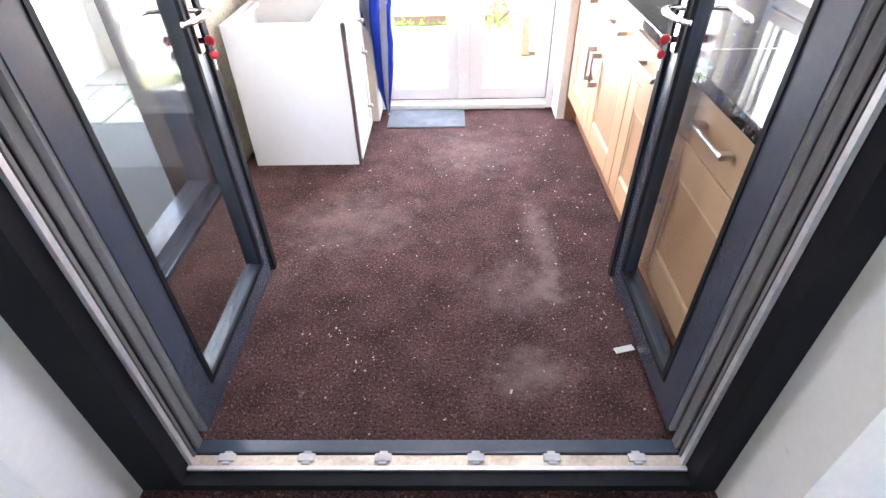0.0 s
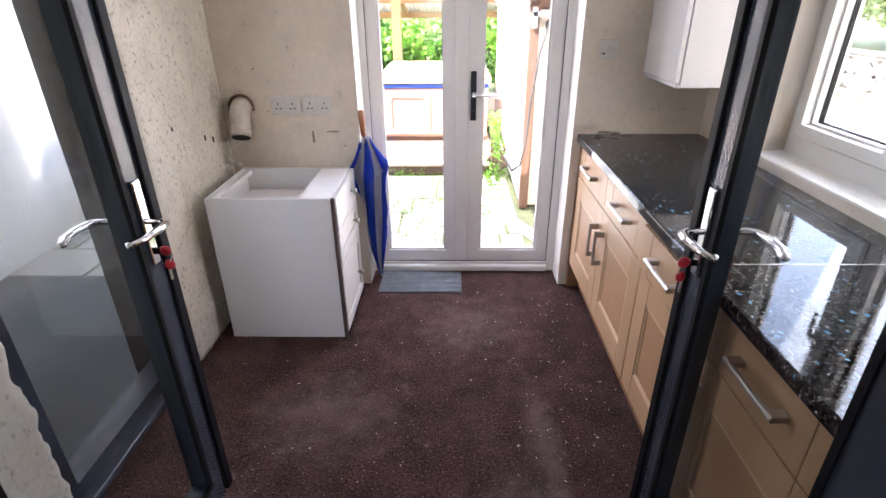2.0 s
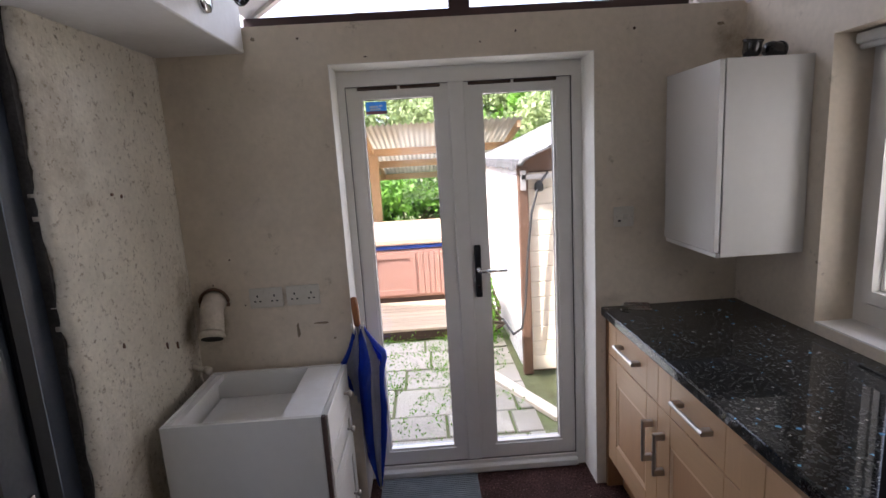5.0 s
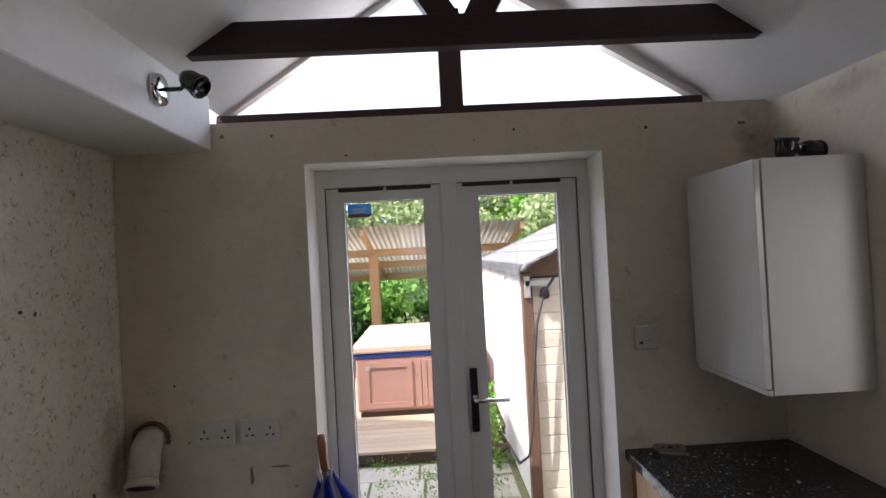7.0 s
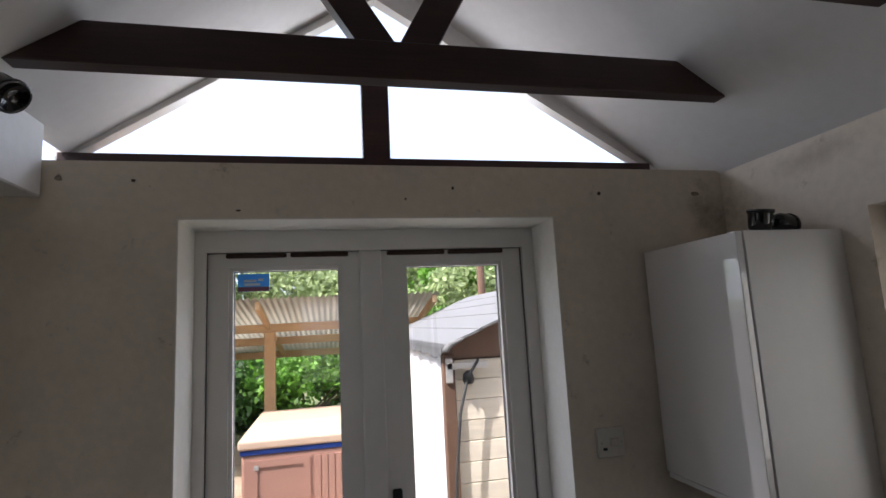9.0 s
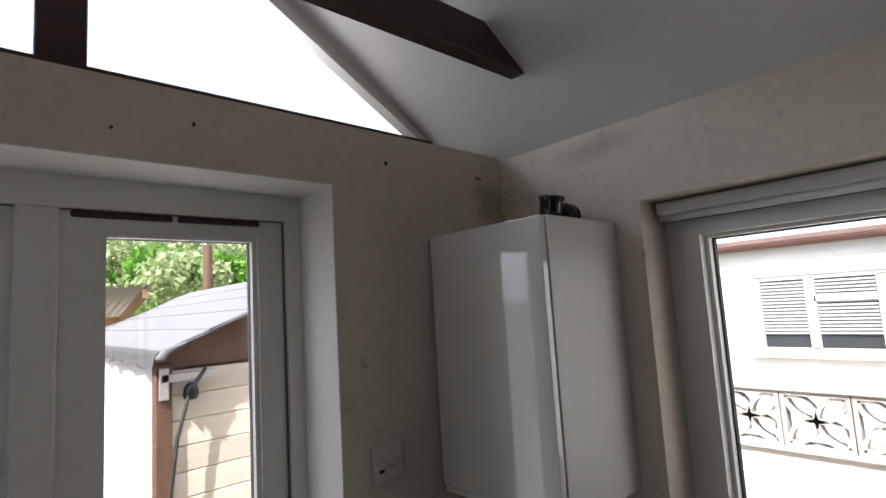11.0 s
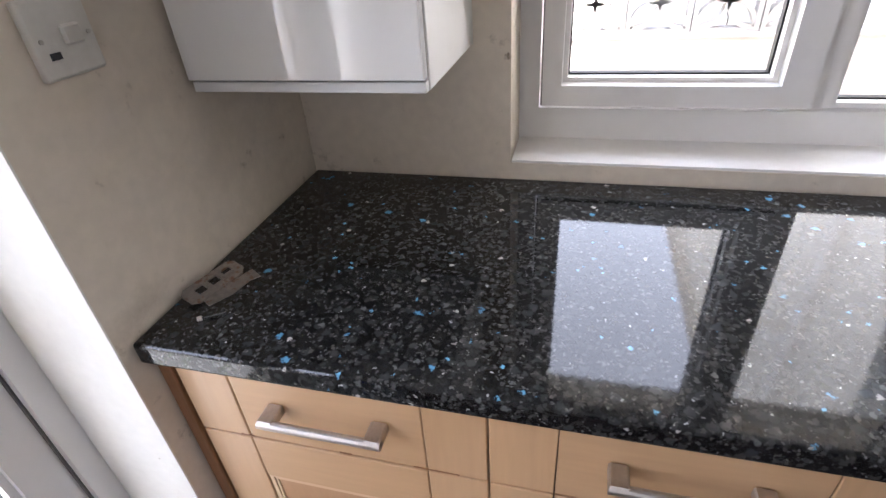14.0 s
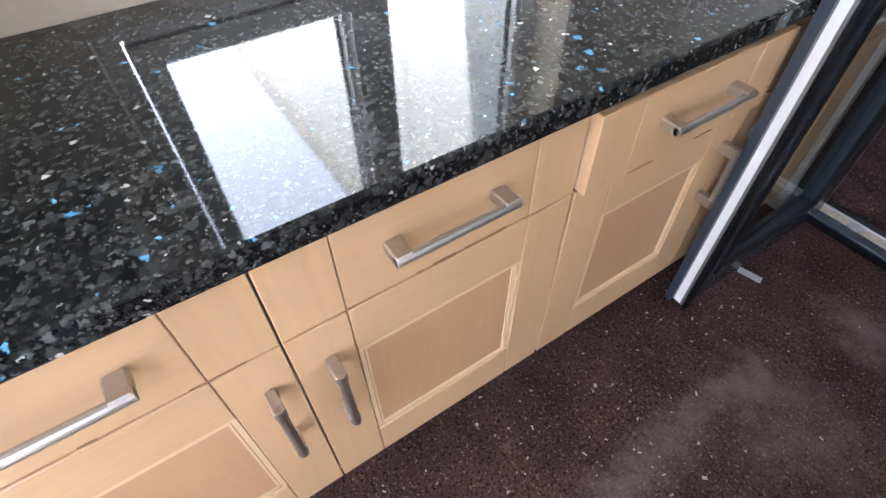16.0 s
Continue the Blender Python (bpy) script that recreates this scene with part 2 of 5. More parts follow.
M["corr"] = mat("corrugated_sheet", (0.58, 0.55, 0.47), 0.55, var=0.15, scale=2, fine=20, bump=0.03, stain=(0.36, 0.33, 0.24), amount=0.5)
M["rooftile"] = mat("roof_tile", (0.20, 0.13, 0.11), 0.85, var=0.25, scale=3, fine=30, bump=0.2, stain=(0.12, 0.14, 0.1), amount=0.4)
M["gutter"] = mat("brown_gutter", (0.11, 0.045, 0.035), 0.5, var=0.15, scale=4, bump=0.02)
M["screen"] = mat("weathered_block", (0.48, 0.455, 0.41), 0.9, var=0.18, scale=5, fine=50, bump=0.2, stain=(0.2, 0.19, 0.17), amount=0.65)
M["blind"] = mat("grey_blind", (0.42, 0.42, 0.42), 0.6, var=0.08, bump=0.02)
M["darkglass"] = mat("dark_window_glass", (0.04, 0.045, 0.05), 0.06, var=0.2, scale=2, bump=0)
M["bark"] = mat("bark", (0.11, 0.075, 0.05), 0.9, var=0.35, scale=4, fine=40, bump=0.3, stretch=(4, 4, 0.7))
M["cable"] = mat("black_cable", (0.04, 0.038, 0.036), 0.6, var=0.2, bump=0.02)
M["blindrail"] = mat("blind_headrail", (0.66, 0.65, 0.63), 0.35, var=0.04, bump=0.01)
M["clip"] = mat("grey_clip", (0.36, 0.345, 0.33), 0.5, var=0.1, scale=30, bump=0.02)
M["brass"] = mat("worn_brass_strip", (0.50, 0.42, 0.32), 0.5, metal=0.4, var=0.3, scale=12, fine=80, bump=0.06, stain=(0.16, 0.1, 0.06), amount=0.5)
M["glass"] = glass_mat("clear_glass")
M["leafglass"] = glass_mat("dusty_glass", (0.94, 0.96, 0.955), 0.0, 0.045)


def leaf_mat(name, col, var):
    m = bpy.data.materials.new(name)
    m.use_nodes = True
    t = m.node_tree
    n, l = t.nodes, t.links
    b = n["Principled BSDF"]
    b.inputs["Roughness"].default_value = 0.55
    g = n.new("ShaderNodeNewGeometry")
    r = n.new("ShaderNodeMapRange")
    r.inputs[3].default_value, r.inputs[4].default_value = 1 - var, 1 + var
    l.new(g.outputs["Random Per Island"], r.inputs[0])
    s = n.new("ShaderNodeVectorMath")
    s.operation = "SCALE"
    s.inputs[0].default_value = col
    l.new(r.outputs[0], s.inputs["Scale"])
    l.new(s.outputs[0], b.inputs["Base Color"])
    tl = n.new("ShaderNodeBsdfTranslucent")
    l.new(s.outputs[0], tl.inputs[0])
    mx = n.new("ShaderNodeMixShader")
    mx.inputs[0].default_value = 0.4
    l.new(b.outputs[0], mx.inputs[1])
    l.new(tl.outputs[0], mx.inputs[2])
    l.new(mx.outputs[0], n["Material Output"].inputs[0])
    return m


M["leafa"] = leaf_mat("leaf_bright", (0.14, 0.30, 0.03), 0.45)
M["leafb"] = leaf_mat("leaf_dark", (0.05, 0.12, 0.02), 0.5)
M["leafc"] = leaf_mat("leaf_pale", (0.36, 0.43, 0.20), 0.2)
M["sticker"] = leaf_mat("blue_sticker", (0.16, 0.46, 0.78), 0.03)
M["stickerred"] = leaf_mat("red_sticker_band", (0.42, 0.16, 0.20), 0.03)
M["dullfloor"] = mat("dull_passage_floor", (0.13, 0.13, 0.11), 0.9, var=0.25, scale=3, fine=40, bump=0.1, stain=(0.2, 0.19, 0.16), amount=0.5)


def dusty(m, places):
    """Trodden pale dust patches of their own shape on the carpet."""
    t = m.node_tree
    n, l = t.nodes, t.links
    b = n["Principled BSDF"]
    out = b.inputs["Base Color"].links[0].from_socket
    tc = n.new("ShaderNodeTexCoord")
    nz = n.new("ShaderNodeTexNoise")
    nz.inputs["Scale"].default_value, nz.inputs["Detail"].default_value, nz.inputs["Roughness"].default_value = 9, 9, 0.72
    l.new(tc.outputs["Object"], nz.inputs[0])
    for x, y, rx, ry in places:
        mp = n.new("ShaderNodeMapping")
        mp.vector_type = "TEXTURE"
        mp.inputs["Location"].default_value, mp.inputs["Scale"].default_value = (x, y, 0), (rx, ry, 10)
        l.new(tc.outputs["Object"], mp.inputs[0])
        ln = n.new("ShaderNodeVectorMath")
        ln.operation = "LENGTH"
        l.new(mp.outputs[0], ln.inputs[0])
        r = n.new("ShaderNodeMapRange")
        r.interpolation_type = "SMOOTHSTEP"
        r.inputs[1].default_value, r.inputs[2].default_value, r.inputs[3].default_value, r.inputs[4].default_value = 0.1, 1.3, 0.36, 0.0
        l.new(ln.outputs["Value"], r.inputs[0])
        ad = n.new("ShaderNodeMath")
        l.new(r.outputs[0], ad.inputs[0])
        l.new(nz.outputs[0], ad.inputs[1])
        k = n.new("ShaderNodeMapRange")
        k.inputs[1].default_value, k.inputs[2].default_value, k.inputs[4].default_value = 0.62, 1.05, 0.42
        l.new(ad.outputs[0], k.inputs[0])
        mx = n.new("ShaderNodeMix")
        mx.data_type = "RGBA"
        l.new(k.outputs[0], mx.inputs[0])
        l.new(out, mx.inputs[6])
        mx.inputs[7].default_value = (0.21, 0.155, 0.135, 1)
        out = mx.outputs[2]
    l.new(out, b.inputs["Base Color"])
    return m


def carpet_mat():
    m = spots(mat("brown_carpet", (0.061, 0.029, 0.0245), 0.95, var=0.9, scale=6, fine=210, bump=0.7, stain=(0.12, 0.066, 0.057), amount=0.35, bump_scale=420, spec=0.15), (0.19, 0.125, 0.105), 1.6, 0.56, 0.95)
    m = spots(m, (0.013, 0.005, 0.0045), 120, 0.50, 0.62)
    m = spots(m, (0.24, 0.14, 0.118), 105, 0.57, 0.70)
    m = dusty(m, ((0.40, 1.75, 0.10, 0.55), (0.28, 1.05, 0.22, 0.16), (0.15, 2.55, 0.35, 0.35), (-0.45, 1.9, 0.45, 0.35), (0.30, 1.45, 0.30, 0.25), (0.30, 1.02, 0.20, 0.15), (0.42, 1.65, 0.07, 0.5)))
    return spots(m, (0.38, 0.31, 0.27), 90, 0.745, 0.79)


M["bracket"] = spots(mat("tarnished_metal", (0.21, 0.18, 0.155), 0.5, metal=0.3, var=0.25, scale=40, fine=150, bump=0.05), (0.16, 0.08, 0.04), 60, 0.56, 0.66)
M["carpet"] = carpet_mat()


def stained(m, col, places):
    """Brown stains and darker patches with broken edges at given places of a wall."""
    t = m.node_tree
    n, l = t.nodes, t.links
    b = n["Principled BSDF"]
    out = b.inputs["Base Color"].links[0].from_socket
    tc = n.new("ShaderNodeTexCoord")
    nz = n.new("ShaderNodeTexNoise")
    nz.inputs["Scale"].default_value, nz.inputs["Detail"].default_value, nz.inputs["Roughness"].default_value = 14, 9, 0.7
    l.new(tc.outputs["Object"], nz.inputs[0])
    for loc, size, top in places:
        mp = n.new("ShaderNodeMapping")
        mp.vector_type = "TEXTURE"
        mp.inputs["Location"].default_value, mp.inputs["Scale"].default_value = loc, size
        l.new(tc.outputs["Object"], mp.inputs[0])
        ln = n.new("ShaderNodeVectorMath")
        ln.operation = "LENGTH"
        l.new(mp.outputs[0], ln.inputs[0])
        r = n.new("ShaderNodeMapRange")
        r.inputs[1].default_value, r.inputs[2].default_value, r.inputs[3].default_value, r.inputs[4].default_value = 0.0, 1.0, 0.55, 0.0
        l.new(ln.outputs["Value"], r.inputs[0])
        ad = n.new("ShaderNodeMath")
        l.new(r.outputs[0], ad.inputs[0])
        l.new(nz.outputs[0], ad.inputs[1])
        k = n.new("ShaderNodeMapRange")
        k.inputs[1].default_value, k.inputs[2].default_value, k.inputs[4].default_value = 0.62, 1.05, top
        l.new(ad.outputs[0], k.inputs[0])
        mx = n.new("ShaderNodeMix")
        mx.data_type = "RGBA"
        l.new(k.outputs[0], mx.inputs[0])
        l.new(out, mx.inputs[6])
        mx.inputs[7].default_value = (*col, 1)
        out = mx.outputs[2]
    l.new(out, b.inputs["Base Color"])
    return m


# stains at duct, sockets and mould; browner patches by ceiling and worktop
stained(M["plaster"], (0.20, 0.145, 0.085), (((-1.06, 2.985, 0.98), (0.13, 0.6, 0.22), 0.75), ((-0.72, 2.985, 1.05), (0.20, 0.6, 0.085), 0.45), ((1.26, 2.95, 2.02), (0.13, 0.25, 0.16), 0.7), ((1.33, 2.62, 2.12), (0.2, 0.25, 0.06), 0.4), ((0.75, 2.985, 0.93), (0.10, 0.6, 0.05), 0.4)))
# browner patches by the duct, beside the cabinet and higher up
stained(M["rough"], (0.26, 0.20, 0.12), (((-1.13, 2.92, 0.95), (0.5, 0.10, 0.45), 0.7), ((-1.13, 2.45, 0.5), (0.5, 0.13, 0.5), 0.5), ((-1.13, 2.30, 1.75), (0.5, 0.22, 0.4), 0.45)))


def granite_mat():
    """Black speckled worktop with pale and blue flecks under a gloss."""
    m = bpy.data.materials.new("black_fleck_worktop")
    m.use_nodes = True
    t = m.node_tree
    n, l = t.nodes, t.links
    b = n["Principled BSDF"]
    b.inputs["Roughness"].default_value = 0.05
    b.inputs["IOR"].default_value = 1.5
    b.inputs["Specular IOR Level"].default_value = 0.34
    tc = n.new("ShaderNodeTexCoord")
    warp = n.new("ShaderNodeTexNoise")
    warp.inputs["Scale"].default_value, warp.inputs["Detail"].default_value = 130, 3
    l.new(tc.outputs["Object"], warp.inputs[0])
    wadd = n.new("ShaderNodeMix")
    wadd.data_type = "VECTOR"
    wadd.inputs[0].default_value = 0.016
    l.new(tc.outputs["Object"], wadd.inputs[4])
    l.new(warp.outputs[1], wadd.inputs[5])
    vec = wadd.outputs[1]
    base = n.new("ShaderNodeTexNoise")
    base.inputs["Scale"].default_value, base.inputs["Detail"].default_value, base.inputs["Roughness"].default_value = 80, 7, 0.75
    l.new(tc.outputs["Object"], base.inputs[0])
    r0 = n.new("ShaderNodeValToRGB")
    r0.color_ramp.elements[0].position, r0.color_ramp.elements[0].color = 0.44, (0.0035, 0.004, 0.005, 1)
    r0.color_ramp.elements[1].position, r0.color_ramp.elements[1].color = 0.74, (0.040, 0.039, 0.035, 1)
    l.new(base.outputs[0], r0.inputs[0])
    out = r0.outputs[0]
    chips = (
        (52, 0.45, 0.30, (0.034, 0.036, 0.035)), (85, 0.62, 0.32, (0.042, 0.042, 0.040)), (120, 0.70, 0.30, (0.062, 0.061, 0.057)),
        (180, 0.84, 0.30, (0.10, 0.10, 0.095)), (66, 0.93, 0.24, (0.10, 0.105, 0.10)), (60, 0.982, 0.20, (0.46, 0.43, 0.39)),
        (48, 0.965, 0.23, (0.10, 0.28, 0.46)), (78, 0.970, 0.22, (0.14, 0.36, 0.55)), (140, 0.98, 0.26, (0.36, 0.36, 0.35)))
    for scale, keep, size, col in chips:
        v = n.new("ShaderNodeTexVoronoi")
        v.inputs["Scale"].default_value = scale
        l.new(vec, v.inputs["Vector"])
        sep = n.new("ShaderNodeSeparateColor")
        l.new(v.outputs["Color"], sep.inputs[0])
        a = n.new("ShaderNodeMath")
        a.operation = "GREATER_THAN"
        a.inputs[1].default_value = keep
        l.new(sep.outputs[0], a.inputs[0])
        d = n.new("ShaderNodeMapRange")
        d.inputs[1].default_value, d.inputs[2].default_value, d.inputs[3].default_value, d.inputs[4].default_value = size, size + 0.13, 1, 0
        l.new(v.outputs["Distance"], d.inputs[0])
        p = n.new("ShaderNodeMath")
        p.operation = "MULTIPLY"
        l.new(a.outputs[0], p.inputs[0])
        l.new(d.outputs[0], p.inputs[1])
        mx = n.new("ShaderNodeMix")
        mx.data_type = "RGBA"
        l.new(p.outputs[0], mx.inputs[0])
        l.new(out, mx.inputs[6])
        mx.inputs[7].default_value = (*col, 1)
        out = mx.outputs[2]
    l.new(out, b.inputs["Base Color"])
    bp = n.new("ShaderNodeBump")
    bp.inputs["Strength"].default_value, bp.inputs["Distance"].default_value = 0.015, 0.001
    l.new(warp.outputs[0], bp.inputs["Height"])
    l.new(bp.outputs[0], b.inputs["Normal"])
    return m


M["granite"] = granite_mat()

# ---- mesh helpers ----
POS = {}


def thing(name, at, label, category, group="", kind=""):
    ob = new(name)
    ob.empty_display_size = 0.1
    ob.location = at
    POS[ob.name] = Vector(at)
    return tagged(ob, label, category, group, kind)


def mesh(name, bm, material, at=(0, 0, 0), smooth=False):
    me = bpy.data.meshes.new(name)
    bmesh.ops.recalc_face_normals(bm, faces=bm.faces)
    bmesh.ops.translate(bm, verts=bm.verts, vec=-Vector(at))
    bm.to_mesh(me)
    bm.free()
    for mm in (material if isinstance(material, (list, tuple)) else [material]):
        me.materials.append(mm)
    if smooth:
        for p in me.polygons:
            p.use_smooth = True
    return me


def part(name, bm, material, parent, label="", smooth=False):
    """One mesh under a thing or a part; its shape is given in world places."""
    ob = new(name, mesh(name, bm, material, POS[parent.name], smooth))
    ob.parent = parent
    POS[ob.name] = POS[parent.name]
    return tagged(ob, label)


def solid(name, bm, material, label, category, kind="", smooth=False, at=(0, 0, 0)):
    ob = new(name, mesh(name, bm, material, at, smooth))
    ob.location = at
    POS[ob.name] = Vector(at)
    return tagged(ob, label, category, "", kind)


def B(*boxes, bevel=0.0, seg=1):
    """A bmesh of boxes x0, x1, y0, y1, z0, z1."""
    bm = bmesh.new()
    for x0, x1, y0, y1, z0, z1 in boxes:
        v = [bm.verts.new(p) for p in ((x0, y0, z0), (x1, y0, z0), (x1, y1, z0), (x0, y1, z0), (x0, y0, z1), (x1, y0, z1), (x1, y1, z1), (x0, y1, z1))]
        for f in ((3, 2, 1, 0), (4, 5, 6, 7), (0, 1, 5, 4), (1, 2, 6, 5), (2, 3, 7, 6), (3, 0, 4, 7)):
            bm.faces.new([v[i] for i in f])
    if bevel:
        bmesh.ops.bevel(bm, geom=bm.edges[:], offset=bevel, segments=seg, affect="EDGES", profile=0.5)
    return bm


def axes(axis, u, v, a):
    return {"x": (a, u, v), "y": (u, a, v), "z": (u, v, a)}[axis]


def prism(bm, poly, axis, a0, a1):
    """A polygon (u, v) drawn out along an axis."""
    lo = [bm.verts.new(axes(axis, u, v, a0)) for u, v in poly]
    hi = [bm.verts.new(axes(axis, u, v, a1)) for u, v in poly]
    n = len(poly)
    bm.faces.new(lo[::-1])
    bm.faces.new(hi)
    for i in range(n):
        bm.faces.new((lo[i], lo[(i + 1) % n], hi[(i + 1) % n], hi[i]))
    return bm


def ring(bm, axis, u0, u1, v0, v1, wid, a0, a1):
    """A mitred rectangular frame; wid: its four widths, or one."""
    l, r, b, t = wid if isinstance(wid, tuple) else (wid,) * 4
    o = [(u0, v0), (u1, v0), (u1, v1), (u0, v1)]
    i = [(u0 + l, v0 + b), (u1 - r, v0 + b), (u1 - r, v1 - t), (u0 + l, v1 - t)]
    for k in range(4):
        prism(bm, [o[k], o[(k + 1) % 4], i[(k + 1) % 4], i[k]], axis, a0, a1)
    return bm


def holed(axis, us, vs, holes, a0, a1):
    """A wall between two planes with rectangular openings; us, vs: its extent."""
    U = sorted({*us, *(h[0] for h in holes), *(h[1] for h in holes)})
    V = sorted({*vs, *(h[2] for h in holes), *(h[3] for h in holes)})
    bm = bmesh.new()
    vert = {}

    def P(i, j, k):
        if (i, j, k) not in vert:
            vert[i, j, k] = bm.verts.new(axes(axis, U[i], V[j], (a0, a1)[k]))
        return vert[i, j, k]

    def full(i, j):
        if not (0 <= i < len(U) - 1 and 0 <= j < len(V) - 1):
            return False
        u, v = (U[i] + U[i + 1]) / 2, (V[j] + V[j + 1]) / 2
        return not any(h[0] < u < h[1] and h[2] < v < h[3] for h in holes)

    for i in range(len(U) - 1):
        for j in range(len(V) - 1):
            if not full(i, j):
                continue
            for k in (0, 1):
                bm.faces.new((P(i, j, k), P(i + 1, j, k), P(i + 1, j + 1, k), P(i, j + 1, k)))
            for di, dj, e in ((-1, 0, ((i, j), (i, j + 1))), (1, 0, ((i + 1, j), (i + 1, j + 1))), (0, -1, ((i, j), (i + 1, j))), (0, 1, ((i, j + 1), (i + 1, j + 1)))):
                if not full(i + di, j + dj):
                    bm.faces.new((P(*e[0], 0), P(*e[1], 0), P(*e[1], 1), P(*e[0], 1)))
    return bm


def rod(bm, p, q, r, r2=None, seg=12):
    """A round bar from p to q."""
    p, q = Vector(p), Vector(q)
    d = q - p
    bmesh.ops.create_cone(bm, cap_ends=True, segments=seg, radius1=r, radius2=r if r2 is None else r2, depth=d.length, matrix=Matrix.Translation((p + q) / 2) @ d.to_track_quat("Z", "Y").to_matrix().to_4x4())
    return bm


def tube(bm, pts, r, seg=8, flat=1.0):
    """A round bar bent along points; flat squeezes it in height. r may be a list."""
    pts = [Vector(p) for p in pts]
    rings = []
    for i, p in enumerate(pts):
        d = (pts[min(i + 1, len(pts) - 1)] - pts[max(i - 1, 0)]).normalized()
        q = d.to_track_quat("Z", "Y")
        rr = r[i] if isinstance(r, (list, tuple)) else r
        rings.append([bm.verts.new(p + q @ Vector((math.cos(a) * rr, math.sin(a) * rr * flat, 0))) for a in (2 * math.pi * k / seg for k in range(seg))])
    for a, b in zip(rings, rings[1:]):
        for k in range(seg):
            bm.faces.new((a[k], a[(k + 1) % seg], b[(k + 1) % seg], b[k]))
    bm.faces.new(rings[0][::-1])
    bm.faces.new(rings[-1])
    return bm


def lathe(bm, profile, m, seg=20):
    """Radius and height pairs turned round z, then put at the pose m."""
    rings = [[bm.verts.new(m @ Vector((r * math.cos(2 * math.pi * k / seg), r * math.sin(2 * math.pi * k / seg), h))) for k in range(seg)] for r, h in profile]
    for a, b in zip(rings, rings[1:]):
        for k in range(seg):
            bm.faces.new((a[k], a[(k + 1) % seg], b[(k + 1) % seg], b[k]))
    bm.faces.new(rings[0][::-1])
    bm.faces.new(rings[-1])
    return bm


def merged(*bms):
    out = bmesh.new()
    for b in bms:
        me = bpy.data.meshes.new("tmp")
        b.to_mesh(me)
        b.free()
        out.from_mesh(me)
        bpy.data.meshes.remove(me)
    return out


def quads(name, centres, size, material, rng, parent=None, up=0.0, aspect=1.6):
    """Many small leaves: one bent quad each, joined into one mesh."""
    n = len(centres)
    a = rng.normal(size=(n, 3))
    a /= np.linalg.norm(a, axis=1)[:, None]
    b = rng.normal(size=(n, 3))
    b[:, 2] += up
    b -= a * (a * b).sum(1)[:, None]
    b /= np.linalg.norm(b, axis=1)[:, None]
    s = size * rng.uniform(0.6, 1.3, n)[:, None]
    c = np.asarray(centres)
    k = np.stack([c - b * s * aspect, c + a * s, c + b * s * aspect, c - a * s], 1).reshape(-1, 3)
    me = bpy.data.meshes.new(name)
    me.from_pydata(k.tolist(), [], np.arange(4 * n).reshape(-1, 4).tolist())
    me.materials.append(material)
    ob = new(name, me)
    if parent:
        ob.parent = parent
        POS[ob.name] = POS[parent.name]
    return ob

# ---- structure ----
FW, RW, LW = 2.985, 1.33, -1.13           # inner faces of far, right and left wall
SL = 0.677                                 # pitch of the ceiling


def ceil_z(x):
    return 2.316 + SL * (1.122 - x) if x > 0.198 else 2.316 + SL * (x + 0.718)


floor = solid("floor", B((-1.25, 1.5, 0.70, 3.16, -0.12, 0.0), (-2.4, 2.4, -3.1, 0.70, -0.12, -0.004)), M["carpet"], "worn dark brown carpet with dusty pale patches", "carpet floor", "structure")
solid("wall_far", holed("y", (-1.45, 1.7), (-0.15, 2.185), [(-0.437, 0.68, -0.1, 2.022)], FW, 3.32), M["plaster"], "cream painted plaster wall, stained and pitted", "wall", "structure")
rv = thing("door_reveal", (0.12, 3.07, 0.0), "white painted plaster reveal round the garden doors", "reveal", kind="structure")
for x0, x1, z0, z1 in ((-0.437, -0.434, 0.0, 2.022), (0.677, 0.68, 0.0, 2.022), (-0.434, 0.677, 2.019, 2.022)):
    part("lining", B((x0, x1, FW - 0.001, 3.164, z0, z1)), M["reveal"], rv)
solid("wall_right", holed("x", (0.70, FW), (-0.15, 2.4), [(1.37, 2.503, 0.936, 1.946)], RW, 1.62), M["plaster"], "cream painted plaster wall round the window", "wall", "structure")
solid("wall_near", holed("y", (-2.4, 2.4), (-0.15, 3.3), [(-0.855, 0.742, -0.1, 2.14)], 0.457, 0.80), M["reveal"], "white wall with a wide doorway", "wall", "structure")

# left wall: uneven rough plaster with a broken edge beside the side opening
rng = np.random.default_rng(4)


def rough_sheet(y0, y1, z0, z1, jag0, jag1, name, label):
    bm = bmesh.new()
    ny, nz = max(2, int((y1 - y0) / 0.022)), int((z1 - z0) / 0.022)
    rows = []
    for j in range(nz + 1):
        z = z0 + (z1 - z0) * j / nz
        a = y0 + (noise.noise((z * 9, 1.3, 0)) * 0.02 + noise.noise((z * 31, 4.3, 0)) * 0.012 if jag0 else 0)
        b = y1 + (noise.noise((z * 9, 7.3, 0)) * 0.02 + noise.noise((z * 31, 9.3, 0)) * 0.012 if jag1 else 0)
        row = []
        for i in range(ny + 1):
            y = a + (b - a) * i / ny
            e = min(i if jag0 else 9, ny - i if jag1 else 9)
            d = 0.006 * noise.noise((y * 4, z * 4, 2)) + 0.004 * noise.noise((y * 19, z * 19, 5)) - (0.012 if e == 0 else 0)
            row.append(bm.verts.new((LW + d, y, z)))
        rows.append(row)
    for r, s in zip(rows, rows[1:]):
        for i in range(ny):
            bm.faces.new((r[i], r[i + 1], s[i + 1], s[i]))
    ext = bmesh.ops.extrude_face_region(bm, geom=bm.faces[:])
    bmesh.ops.translate(bm, verts=[v for v in ext["geom"] if isinstance(v, bmesh.types.BMVert)], vec=(-0.035, 0, 0))
    return solid(name, bm, M["rough"], label, "wall", "structure", smooth=True)


